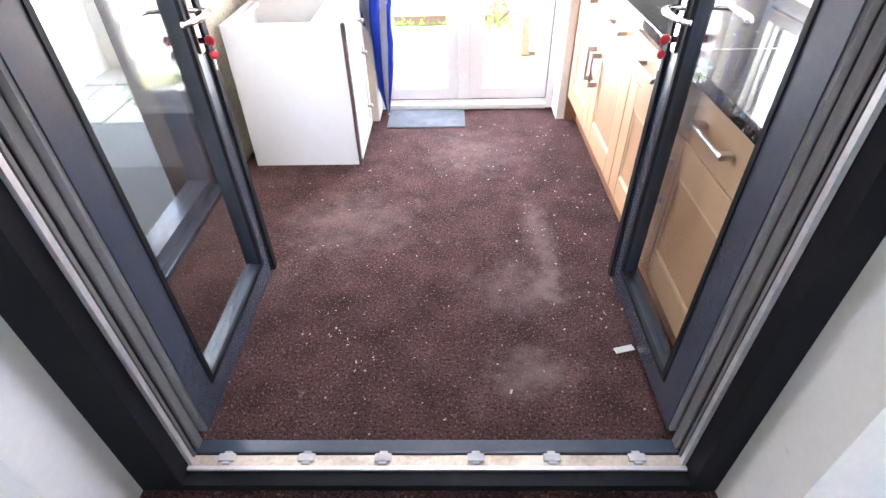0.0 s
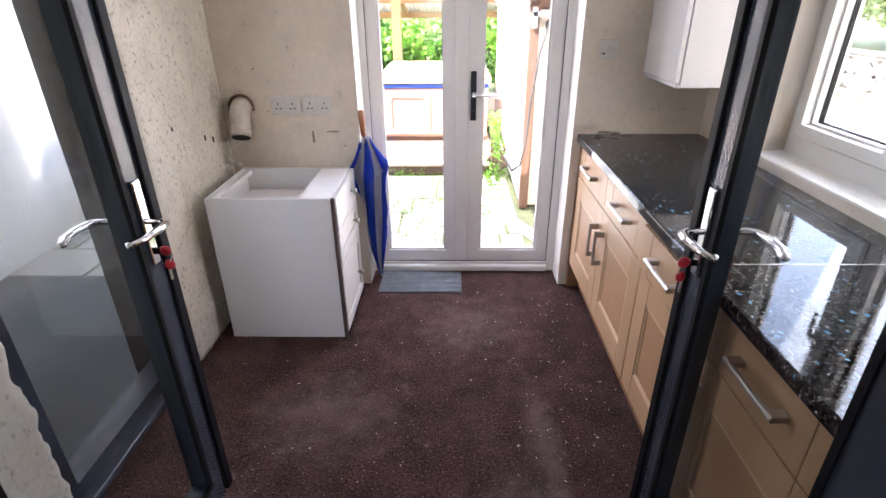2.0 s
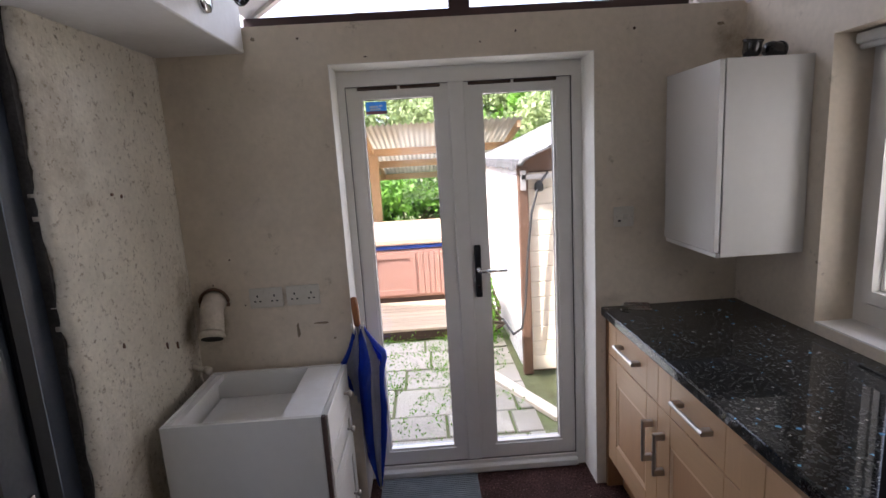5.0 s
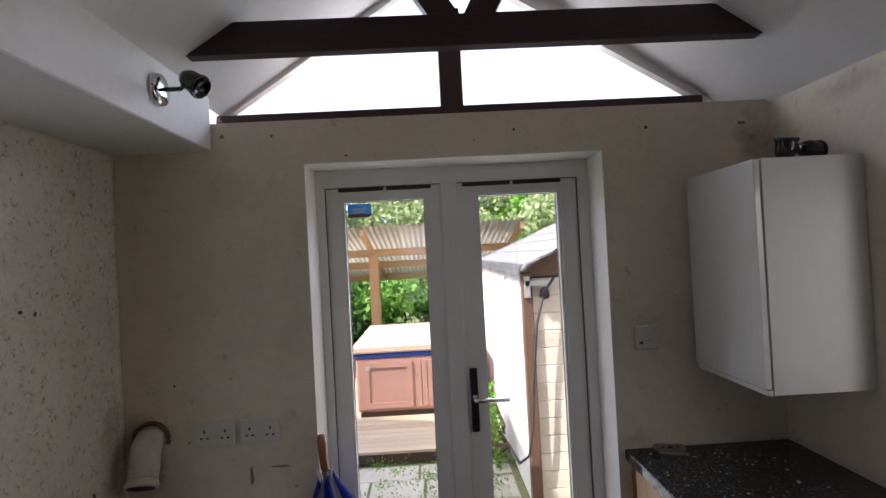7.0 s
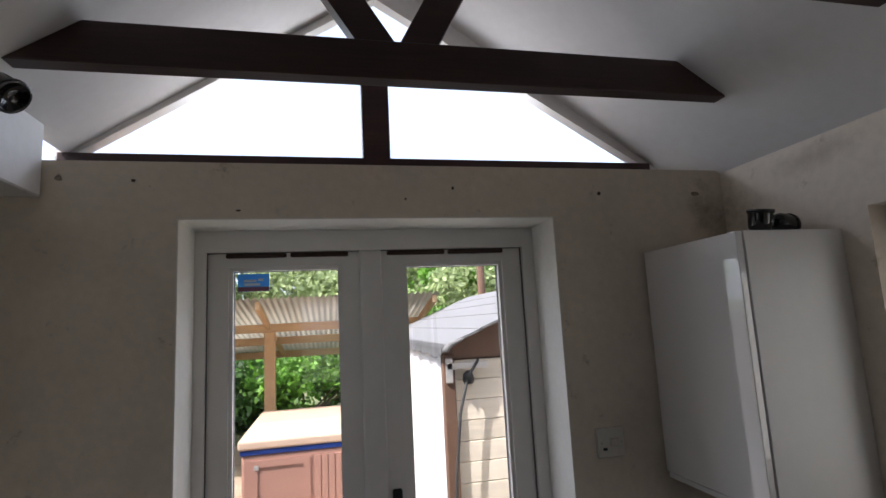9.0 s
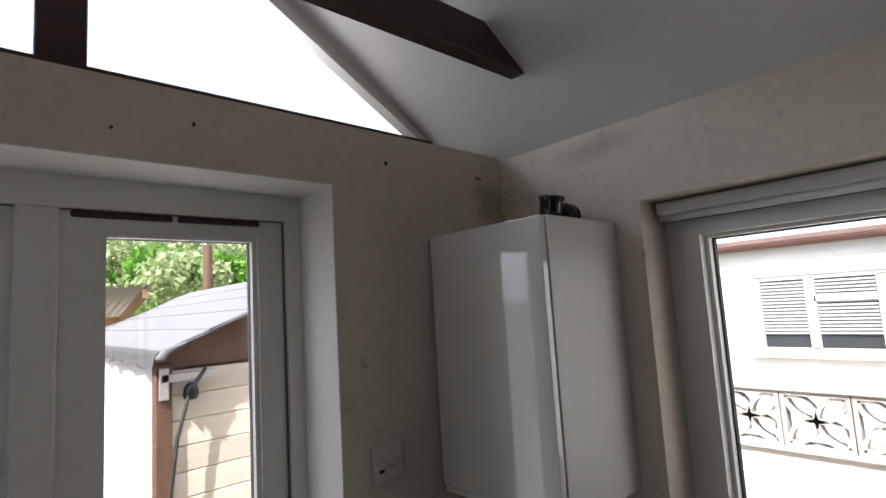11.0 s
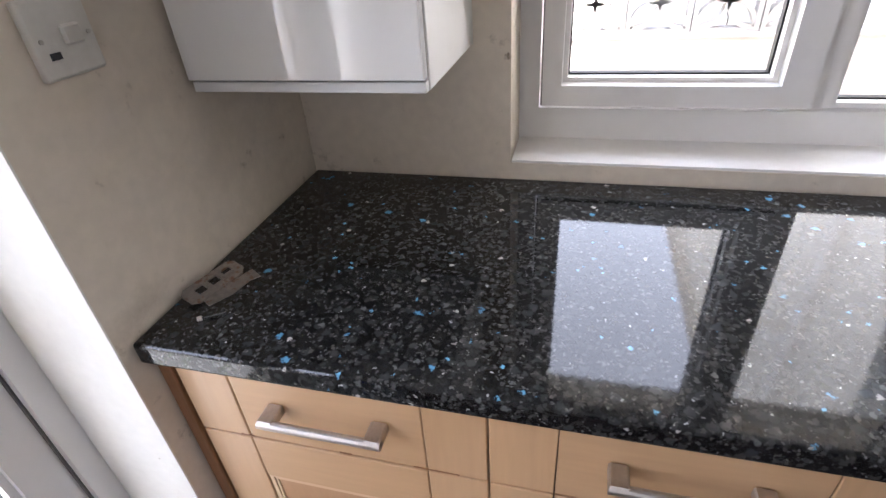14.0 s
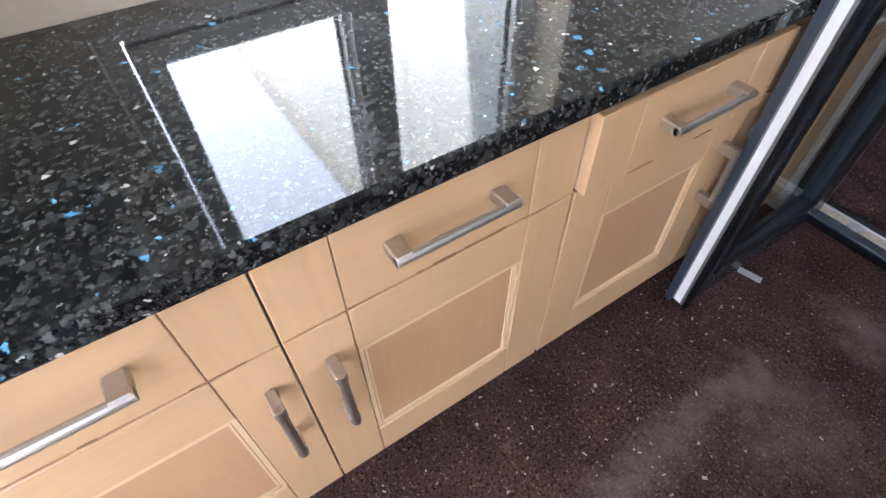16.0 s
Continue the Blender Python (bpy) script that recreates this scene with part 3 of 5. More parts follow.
rough_sheet(2.235, FW, 0.0, 2.09, True, False, "wall_left", "rough pitted cream plaster with a broken edge")
rough_sheet(0.80, 1.40, 0.0, 2.09, False, True, "wall_left_pier", "rough cream plaster pier with a broken edge")
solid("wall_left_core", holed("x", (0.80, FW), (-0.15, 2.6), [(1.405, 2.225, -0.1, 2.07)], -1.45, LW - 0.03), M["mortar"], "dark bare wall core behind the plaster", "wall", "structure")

# boxed-in soffit, sloped ceiling and gable end
solid("soffit", B((-1.45, -0.77, 0.80, FW, 2.083, 2.6), bevel=0.004), M["sof"], "white boxed-in soffit along the wall", "soffit", "structure")
bm = bmesh.new()
prism(bm, [(1.72, ceil_z(1.72)), (0.198, ceil_z(0.198)), (-0.80, ceil_z(-0.80)), (-0.80, ceil_z(-0.80) + 0.14), (0.198, ceil_z(0.198) + 0.14), (1.72, ceil_z(1.72) + 0.14)], "y", 0.80, 3.212)
solid("ceiling", bm, M["ceiling"], "sloped white plaster ceiling with scuffs", "ceiling", "structure")
GA, GB, GT = (-0.83, 2.25), (1.20, 2.25), (0.145, 2.882)
bm = bmesh.new()
prism(bm, [GA, GT, (0.198, ceil_z(0.198) + 0.02), (-0.83, 2.30)], "y", 3.175, 3.225)
prism(bm, [GB, (1.42, 2.12), (1.42, 2.30), (0.198, 2.95), GT], "y", 3.175, 3.225)
solid("gable_infill", bm, M["ceiling"], "white plaster round the gable window", "wall", "structure")

bm = bmesh.new()
prism(bm, [(2.3, -3.1), (2.4, -3.1), (2.4, 0.457), (2.3, 0.457)], "z", -0.15, 2.5)
solid("wall_room_west", B((-2.4, -2.3, -3.1, 0.457, -0.15, 2.5)), M["ceiling"], "plain pale wall of the room before the doors", "wall", "structure")
solid("wall_room_side", bm, M["ceiling"], "plain pale wall of the adjoining room", "wall", "structure")
# opening made up to let the back fill lamp through
solid("wall_room_back", holed("y", (-2.4, 2.4), (-0.15, 2.5), [(-0.45, 0.45, 0.9, 2.1)], -3.2, -3.1), M["ceiling"], "plain pale wall with an added opening for the fill lamp", "wall", "structure")
solid("ceiling_room", B((-2.4, 2.4, -3.2, 0.457, 2.4, 2.55)), M["ceiling"], "plain white ceiling", "ceiling", "structure")

# ---- gable window and roof timbers ----
gw = thing("gable_window", (0.13, 3.2, 2.22), "triangular gable window with dark wooden sill and post", "window", kind="structure")
bm = bmesh.new()
prism(bm, [(-0.80, 2.205), (1.15, 2.205), (1.15, 2.252), (-0.80, 2.252)], "y", 3.12, 3.23)
part("window_sill", bm, M["beam"], gw, "dark stained wooden sill")
part("post", B((0.088, 0.181, 3.15, 3.22, 2.25, 2.66), bevel=0.003), M["beam"], gw, "dark stained wooden post")
for a, b, nm in ((GA, GT, "left"), (GB, GT, "right")):
    d = Vector((b[0] - a[0], b[1] - a[1])).normalized()
    n2 = Vector((-d.y, d.x)) * (-1 if nm == "left" else 1)
    bm = bmesh.new()
    prism(bm, [a, b, (b[0] + n2.x * 0.02, b[1] + n2.y * 0.02), (a[0] + n2.x * 0.02, a[1] + n2.y * 0.02)], "y", 3.165, 3.21)
    part("trim", bm, M["upvc"], gw, "white slanting trim")
bm = bmesh.new()
prism(bm, [GA, GB, GT], "y", 3.200, 3.206)
g = part("pane", bm, M["glass"], gw)
g.visible_shadow = False


def truss(y, strut):
    ob = thing("roof_truss", (0.2, y, 2.315), "dark stained wooden collar beam under the sloped ceiling", "beam", "roof trusses")
    bm = bmesh.new()
    xa, xb = -0.718, 1.122
    prism(bm, [(xa, 2.317), (xb, 2.317), (xb - 0.155, 2.419), (xa + 0.152, 2.419)], "y", y - 0.025, y + 0.025)
    bmesh.ops.bevel(bm, geom=bm.edges[:], offset=0.003, segments=1, affect="EDGES")
    part("collar_beam", bm, M["beam"], ob)
    if strut:
        for sgn in (-1, 1):
            bm = bmesh.new()
            x0, x1 = 0.152 + sgn * 0.047, 0.152 + sgn * 0.25
            top = min(ceil_z(x1 - 0.05), ceil_z(x1 + 0.05)) + 0.01
            prism(bm, [(x0 - 0.05, 2.40), (x0 + 0.05, 2.40), (x1 + 0.05, top), (x1 - 0.05, top)], "y", y - 0.022, y + 0.022)
            part("strut", bm, M["beam"], ob)
    return ob


truss(2.71, True)
truss(2.23, True)

# ---- far glazed doors ----
DY = 3.235
fr = thing("door_1", (0.12, 3.2, 0.03), "pair of white plastic framed glazed garden doors, closed", "glazed doors", kind="structure")
bm = bmesh.new()
ring(bm, "y", -0.437, 0.68, 0.0, 2.022, (0.035, 0.045, 0.055, 0.07), 3.165, 3.29)
part("door_frame", bm, M["upvc"], fr, "white plastic outer frame, dirty at the sill")
part("threshold", B((-0.402, 0.635, 3.14, 3.20, 0.0, 0.04), bevel=0.006), M["upvc"], fr)
for x0, x1, g0, g1 in ((-0.402, 0.098, -0.328, -0.002), (0.104, 0.635, 0.226, 0.553)):
    bm = bmesh.new()
    ring(bm, "y", x0, x1, 0.056, 1.952, (g0 - x0 - 0.012, x1 - g1 - 0.012, 0.071, 0.045), 3.185, 3.255)
    leaf = part("door_leaf", bm, M["upvc"], fr)
    # dark ring paints the shade in the gap between leaf and frame
    part("gap_line", ring(bmesh.new(), "y", x0 - 0.0035, x1 + 0.0025, 0.0525, 1.9555, 0.006, 3.178, 3.188), M["gasket"], leaf, "dark ring that paints the shaded gap")
    part("glazing_seal", ring(bmesh.new(), "y", g0 - 0.002, g1 + 0.002, 0.135, 1.897, 0.0035, 3.215, 3.2295), M["gasket"], leaf)
    bm = bmesh.new()
    ring(bm, "y", g0 - 0.013, g1 + 0.013, 0.126, 1.908, 0.013, 3.195, 3.225)
    part("glazing_bead", bm, M["upvc"], leaf)
    p = part("pane", B((g0, g1, DY - 0.004, DY + 0.004, 0.137, 1.895)), M["glass"], leaf)
    p.visible_shadow = False
    # trickle vents in the head
    for k in range(2):
        a = x0 + 0.055 + k * (x1 - x0 - 0.11) / 2
        part("trickle_vent", B((a, a + (x1 - x0 - 0.11) / 2 - 0.012, 3.176, 3.19, 1.935, 1.949), bevel=0.003), M["darkgap"], leaf, "dark vent slot")
part("meeting_strip", B((0.066, 0.139, 3.172, 3.19, 0.06, 1.955), bevel=0.006, seg=2), M["upvc"], fr)
hd = part("door_handle", B((0.150, 0.181, 3.166, 3.186, 0.93, 1.19), bevel=0.006, seg=2), M["blackmetal"], fr, "black backplate with chrome lever")
bm = bmesh.new()
tube(bm, [(0.166, 3.168, 1.07), (0.168, 3.125, 1.07), (0.185, 3.118, 1.07), (0.30, 3.12, 1.068)], 0.009, 10)
part("lever", bm, M["chrome"], hd, "chrome lever", smooth=True)
bm = bmesh.new()
rod(bm, (0.166, 3.16, 1.07), (0.166, 3.172, 1.07), 0.014)
part("rose", bm, M["chrome"], hd)
bm = bmesh.new()
rod(bm, (0.166, 3.158, 0.985), (0.166, 3.172, 0.985), 0.008)
part("lock_cylinder", bm, M["chrome"], hd)
st = solid("window_sticker", B((-0.318, -0.222, 3.222, 3.2305, 1.832, 1.888)), M["sticker"], "small blue sticker on the door glass", "sticker")
part("band", B((-0.318, -0.222, 3.2215, 3.223, 1.832, 1.846)), M["stickerred"], st)
for k, (a, b, z) in enumerate(((-0.30, -0.262, 1.862), (-0.256, -0.24, 1.865), (-0.298, -0.25, 1.85))):
    part("text_bar", B((a, b, 3.2212, 3.223, z, z + 0.008)), M["plastic"], st)

# ---- right window ----
wd = thing("window_1", (1.5, 1.93, 0.94), "white plastic casement window beside a fixed pane", "window", kind="structure")
bm = bmesh.new()
ring(bm, "x", 1.37, 2.503, 0.938, 1.946, (0.05, 0.045, 0.075, 0.06), 1.475, 1.56)
prism(bm, [(1.911, 1.0205), (1.868, 1.0205), (1.868, 1.8855), (1.911, 1.8855)], "x", 1.475, 1.56)
part("window_frame", bm, M["upvc"], wd)
bm = bmesh.new()
ring(bm, "x", 1.912, 2.450, 1.025, 1.888, (0.062, 0.042, 0.045, 0.042), 1.452, 1.55)
sash = part("sash", bm, M["upvc"], wd, "white opening sash")
# shading line round the sash, put in as a dark ring
part("gap_line", ring(bmesh.new(), "x", 1.908, 2.454, 1.021, 1.892, 0.006, 1.468, 1.480), M["gasket"], sash, "dark ring that paints the shaded gap")
for y0, y1, z0, z1, par in ((1.974, 2.408, 1.069, 1.847, sash), (1.42, 1.868, 1.018, 1.888, wd)):
    bm = bmesh.new()
    ring(bm, "x", y0, y1, z0, z1, 0.011, 1.485, 1.525)
    part("glazing_bead", bm, M["upvc"], par)
    bm = bmesh.new()
    ring(bm, "x", y0 + 0.0105, y1 - 0.0105, z0 + 0.0105, z1 - 0.0105, 0.004, 1.510, 1.530)
    part("gasket", bm, M["blackfr"], par, "thin black glazing seal")
    p = part("pane", B((1.530, 1.538, y0 + 0.008, y1 - 0.008, z0 + 0.008, z1 - 0.008)), M["glass"], par)
    p.visible_shadow = False
bm = bmesh.new()
tube(bm, [(1.452, 1.955, 1.44), (1.425, 1.955, 1.44), (1.415, 1.955, 1.42), (1.415, 1.958, 1.39), (1.417, 1.958, 1.33)], [0.011, 0.011, 0.011, 0.009, 0.007], 10)
hw = part("window_handle", bm, M["plastic"], sash, "white lever handle", smooth=True)
part("backplate", B((1.440, 1.454, 1.940, 1.970, 1.400, 1.475), bevel=0.005, seg=2), M["plastic"], hw)
part("window_sill", B((1.333, 1.476, 1.372, 2.501, 0.930, 0.9415)), M["sillw"], wd, "white painted sill")
bl = thing("blind_headrail", (1.42, 1.93, 1.91), "white roller blind rail at the top of the window reveal", "blind")
part("rail", B((1.395, 1.445, 1.38, 2.495, 1.905, 1.94), bevel=0.008, seg=2), M["blindrail"], bl)
bm = bmesh.new()
rod(bm, (1.42, 1.385, 1.898), (1.42, 2.49, 1.898), 0.012)
part("roller", bm, M["blindrail"], bl, smooth=True)

# ---- near dark doors ----
nf = thing("door_2", (0, 0.75, 0.0), "dark framed double glazed doors standing open", "glazed doors", kind="structure")
bm = bmesh.new()
ring(bm, "y", -0.855, 0.742, -0.02, 2.14, (0.12, 0.072, 0.045, 0.09), 0.635, 0.768)
part("door_frame", bm, M["blackfr"], nf, "black outer frame")
bm = bmesh.new()
for x, s in ((-0.735, 1), (0.67, -1)):
    prism(bm, [(x, 0.69), (x + s * 0.012, 0.69), (x + s * 0.012, 0.705), (x, 0.705)], "z", 0.03, 2.04)
part("edge_strip", bm, M["alu"], nf, "thin silver edge strip")
bm = bmesh.new()
for x, s in ((-0.735, 1), (0.67, -1)):
    prism(bm, [(x, 0.715), (x + s * 0.008, 0.715), (x + s * 0.008, 0.725), (x, 0.725)], "z", 0.03, 2.04)
    prism(bm, [(x, 0.738), (x + s * 0.014, 0.738), (x + s * 0.014, 0.765), (x, 0.765)], "z", 0.03, 2.04)
part("gasket", bm, M["gasket"], nf, "grey rubber seals")
part("threshold", B((-0.735, 0.67, 0.725, 0.768, 0.025, 0.036), bevel=0.003), M["anthracite"], nf, "blue-grey threshold")
part("wear_strip", B((-0.735, 0.67, 0.688, 0.72, 0.025, 0.031)), M["brass"], nf, "worn brass strip")
part("lip", B((-0.735, 0.67, 0.676, 0.687, 0.025, 0.034)), M["alu"], nf)
for x in (-0.63, -0.40, -0.18, 0.085, 0.30, 0.54):
    part("keep", B((x - 0.024, x + 0.024, 0.698, 0.722, 0.031, 0.041), (x - 0.012, x + 0.012, 0.690, 0.730, 0.031, 0.039), bevel=0.002), M["clip"], nf, "small grey plastic keep")


def open_leaf(side):
    """One dark leaf, swung square into the room. side: -1 or 1."""
    # xi: room-side face towards the doorway, xo: the face towards the side wall
    xi, xo = (-0.700, -0.762) if side < 0 else (0.640, 0.694)
    y0, y1, z0, z1 = 0.785, 1.505 if side < 0 else 1.448, 0.065, 2.06
    a, b = min(xi, xo), max(xi, xo)
    lf = part("door_leaf", ring(bmesh.new(), "x", y0, y1, z0, z1, (0.10, 0.085, 0.095, 0.09), a, b), M["anthracite"], nf, "open dark blue-grey glazed leaf")
    s = 1 if xi > xo else -1
    bm = bmesh.new()
    ring(bm, "x", y0 + 0.095, y1 - 0.08, z0 + 0.09, z1 - 0.085, 0.016, min(xi, xi - s * 0.012) + s * 0.004, max(xi, xi - s * 0.012) + s * 0.004)
    part("glazing_bead", bm, M["blackfr"], lf, "black glazing bead")
    part("lip", B((min(xi, xi + s * 0.010), max(xi, xi + s * 0.010), y1 - 0.016, y1 + 0.018, z0, z1), bevel=0.003), M["blackfr"], lf, "black overlapping lip")
    p = part("pane", B(((a + b) / 2 - 0.006, (a + b) / 2 + 0.006, y0 + 0.1, y1 - 0.085, z0 + 0.095, z1 - 0.09)), M["leafglass"], lf)
    p.visible_shadow = False
    # free edge: rebate, pale core and seals
    part("edge_rebate", B((xo, xo + s * 0.022, y1 - 0.002, y1 + 0.016, z0, z1) if s > 0 else (xo - 0.022, xo, y1 - 0.002, y1 + 0.016, z0, z1)), M["anthracite"], lf)
    part("edge_core", B((min(xi - s * 0.012, xi - s * 0.036), max(xi - s * 0.012, xi - s * 0.036), y1, y1 + 0.004, z0 + 0.005, z1 - 0.005)), M["plastic"], lf, "white core strip on the edge")
    part("edge_seal", B((min(xi - s * 0.004, xi - s * 0.011), max(xi - s * 0.004, xi - s * 0.011), y1, y1 + 0.006, z0 + 0.005, z1 - 0.005)), M["gasket"], lf)
    part("hinge_seal", B((a + 0.004, b - 0.004, y0 - 0.012, y0 + 0.001, z0 + 0.005, z1 - 0.005)), M["gasket"], lf)
    # lever handles both sides, lock and keys
    yh, zh = y1 - 0.05, 1.05
    for f, d in ((xi, s), (xo, -s)):
        h = part("door_handle", B((min(f, f + d * 0.010), max(f, f + d * 0.010), yh - 0.016, yh + 0.016, zh - 0.115, zh + 0.105), bevel=0.004, seg=2), M["chrome"], lf, "chrome lever on a long backplate")
        bm = bmesh.new()
        tube(bm, [(f, yh, zh), (f + d * 0.045, yh, zh), (f + d * 0.060, yh - 0.012, zh), (f + d * 0.064, yh - 0.05, zh), (f + d * 0.060, yh - 0.10, zh), (f + d * 0.045, yh - 0.135, zh), (f + d * 0.04, yh - 0.14, zh)], [0.010, 0.010, 0.011, 0.012, 0.012, 0.011, 0.008], 10, 0.75)
        part("lever", bm, M["chrome"], h, smooth=True)
        bm = bmesh.new()
        rod(bm, (f, yh, zh - 0.08), (f + d * 0.022, yh, zh - 0.08), 0.009)
        part("lock_cylinder", bm, M["darkchrome"], h)
    return lf, xi, s, yh, zh


for side in (-1, 1):
    lf, xi, s, yh, zh = open_leaf(side)
    kx = xi + s * 0.03
    ks = thing("key_bunch", (kx, yh, zh - 0.08), "red plastic topped keys hanging in the door lock", "keys")
    bm = bmesh.new()
    lathe(bm, [(0.004, -0.004), (0.013, -0.003), (0.0145, 0), (0.013, 0.003), (0.004, 0.004)], pose(kx + s * 0.006, yh, zh - 0.08, 90, 0, 0), 14)
    part("key_head", bm, M["red"], ks, "red plastic key head", smooth=True)
    bm = bmesh.new()
    lathe(bm, [(0.004, -0.003), (0.012, -0.003), (0.0135, 0), (0.012, 0.003), (0.004, 0.003)], pose(kx + s * 0.004, yh + 0.006, zh - 0.122, 80, 20, 10), 14)
    part("key_head", bm, M["red"], ks, "red plastic key head", smooth=True)
    bm = bmesh.new()
    tube(bm, [(kx + s * 0.012, yh + 0.002, zh - 0.088), (kx + s * 0.016, yh + 0.003, zh - 0.10), (kx + s * 0.008, yh + 0.004, zh - 0.112)], 0.0016, 6)
    part("ring", bm, M["keys"], ks)
    part("key_blade", B((kx - 0.002, kx + 0.002, yh + 0.002, yh + 0.010, zh - 0.165, zh - 0.13)), M["keys"], ks)

# ---- side opening in the left wall ----
so = thing("door_3", (-1.25, 1.82, 0), "dark framed glazed side door, shut", "glazed door", kind="structure")
bm = bmesh.new()
ring(bm, "x", 1.405, 2.225, 0.0, 2.07, (0.075, 0.075, 0.09, 0.07), -1.30, -1.19)
part("door_frame", bm, M["anthracite"], so, "dark blue-grey frame")
part("threshold", B((-1.20, -1.15, 1.42, 2.21, 0.0, 0.03), bevel=0.004), M["anthracite"], so)
p = part("pane", B((-1.252, -1.244, 1.47, 2.16, 0.08, 2.01)), M["leafglass"], so)
p.visible_shadow = False

# ---- base cabinets and worktop ----
CX = 0.725                                 # face of the fronts


def bar_handle(par, c, length, axis, proj=0.036):
    """Square-ended bar handle standing off a front that faces -x."""
    x = CX - proj
    bm = bmesh.new()
    h = length / 2
    e = Vector((0, 1, 0)) if axis == "y" else Vector((0, 0, 1))
    c = Vector((0, *c))
    rod(bm, Vector((x, 0, 0)) + c - e * h, Vector((x, 0, 0)) + c + e * h, 0.0075, seg=12)
    hb = part("handle", bm, M["steel"], par, "brushed steel bar handle", smooth=False)
    for k in (-1, 1):
        q = c + e * (k * (h - 0.013))
        w2 = (0.013, 0.009) if axis == "y" else (0.009, 0.013)
        part("bracket", B((x - 0.004, CX, q.y - w2[0], q.y + w2[0], q.z - w2[1], q.z + w2[1]), bevel=0.0025), M["steel"], hb)


def framed_front(name, par, y0, y1, z0, z1, x, rail, stile, recess, label=""):
    """A shaker front: two stiles, two rails, a recessed panel with beads."""
    f = part(name, B((x + 0.010, x + 0.018, y0 + 0.003, y1 - 0.003, z0 + 0.003, z1 - 0.003)), M["darkgap"], par, label)
    g = 0.0007
    for a, b in ((y0, y0 + stile - g), (y1 - stile + g, y1)):
        part("stile", B((x, x + 0.0195, a, b, z0, z1), bevel=0.0015), M["beech"], f)
    a, b = y0 + stile + g, y1 - stile - g
    if rail:
        for c, d in ((z0, z0 + rail), (z1 - rail, z1)):
            part("rail", B((x, x + 0.0195, a, b, c, d), bevel=0.0015), M["beechh"], f)
        part("panel", B((x + recess, x + 0.0185, a, b, z0 + rail, z1 - rail)), M["beechp"], f, "slightly redder beech panel")
        bm = bmesh.new()
        ring(bm, "x", a + 0.0005, b - 0.0005, z0 + rail + 0.0005, z1 - rail - 0.0005, 0.008, x + 0.003, x + recess + 0.001)
        part("bead", bm, M["bead"], f, "pale bead round the panel")
        part("bead", ring(bmesh.new(), "x", a + 0.0105, b - 0.0105, z0 + rail + 0.0105, z1 - rail - 0.0105, 0.004, x + recess - 0.0025, x + recess + 0.001), M["bead"], f, "thin inner bead round the panel")
    else:
        part("panel", B((x + 0.0006, x + 0.0195, a, b, z0, z1), bevel=0.0015), M["beechh"], f)
    return f


wear = random.Random(17)


def base_unit(y0, y1, seam, proud=0.0, two=True, label="beech fronted base cabinet with drawers over doors under the worktop"):
    ob = thing("base_cabinet", (1.0, (y0 + y1) / 2, 0.0), label, "cabinet", "kitchen base cabinets")
    part("body", B((CX + 0.021, RW - 0.02, y0 + 0.001, y1 - 0.001, 0.15, 0.858)), M["laminate"], ob)
    part("plinth", B((CX + 0.07, CX + 0.088, y0, y1, 0.0, 0.15)), M["endwood"], ob, "dark brown plinth")
    cells = ((y0, seam), (seam, y1))
    for k, (a, b) in enumerate(cells):
        dx = -proud if k == 1 else 0.0
        x = CX + dx
        d = framed_front("drawer_front", ob, a + 0.0015, b - 0.0015, 0.688, 0.842, x, 0, 0.094, 0.006)
        c = (a + b) / 2
        if dx:
            part("drawer_side", B((x + 0.0185, CX + 0.0205, a + 0.002, b - 0.002, 0.69, 0.84)), M["bead"], d)
        for q in range(4):                     # worn dark chips along the lower edge
            yy = wear.uniform(a + 0.02, b - 0.08)
            part("chip", B((x - 0.0005, x + 0.004, yy, yy + wear.uniform(0.008, 0.05), 0.6882, 0.6882 + wear.uniform(0.0015, 0.003))), M["endwood"], d, "worn dark chip along the edge")
        bar_handle(d, (c - 0.004, 0.777), 0.198, "y", 0.034 + proud * (1 if dx else 0))
        dr = framed_front("door", ob, a + 0.0015, b - 0.0015, 0.165, 0.683, CX, 0.105, 0.094, 0.007)
        hy = b - 0.047 if k == 0 else a + 0.047
        bar_handle(dr, (hy - 0.006, 0.522), 0.165, "z")
    return ob


base_unit(1.937, 2.952, 2.4495)
base_unit(0.93, 1.933, 1.452, proud=0.018)
ep = solid("end_panel", B((CX - 0.002, RW - 0.02, 2.956, 2.982, 0.0, 0.858), bevel=0.002), M["endwood"], "brown wooden end panel against the wall", "panel")
bm = B((0.70, RW - 0.002, 0.83, 2.981, 0.860, 0.900), bevel=0.006, seg=3)
wt = solid("worktop", bm, M["granite"], "glossy black worktop with white and blue flecks", "worktop", at=(1.0, 1.9, 0.86))
part("joint_strip", B((0.702, RW - 0.004, 1.520, 1.524, 0.8995, 0.9008)), M["steel"], wt, "thin pale joint strip")

# ---- wall cupboard ----
wc = thing("wall_cupboard", (1.15, 2.78, 1.18), "gloss white wall cupboard fixed in the corner", "cupboard")
part("body", B((1.012, RW - 0.002, 2.578, 2.978, 1.187, 1.898), bevel=0.0015), M["laminate"], wc, "matt white carcass")
part("door", B((0.988, 1.008, 2.580, 2.976, 1.207, 1.896), bevel=0.002, seg=2), M["gloss"], wc, "gloss white door")
part("bottom_rail", B((0.996, 1.011, 2.580, 2.976, 1.187, 1.203), bevel=0.001), M["laminate"], wc)

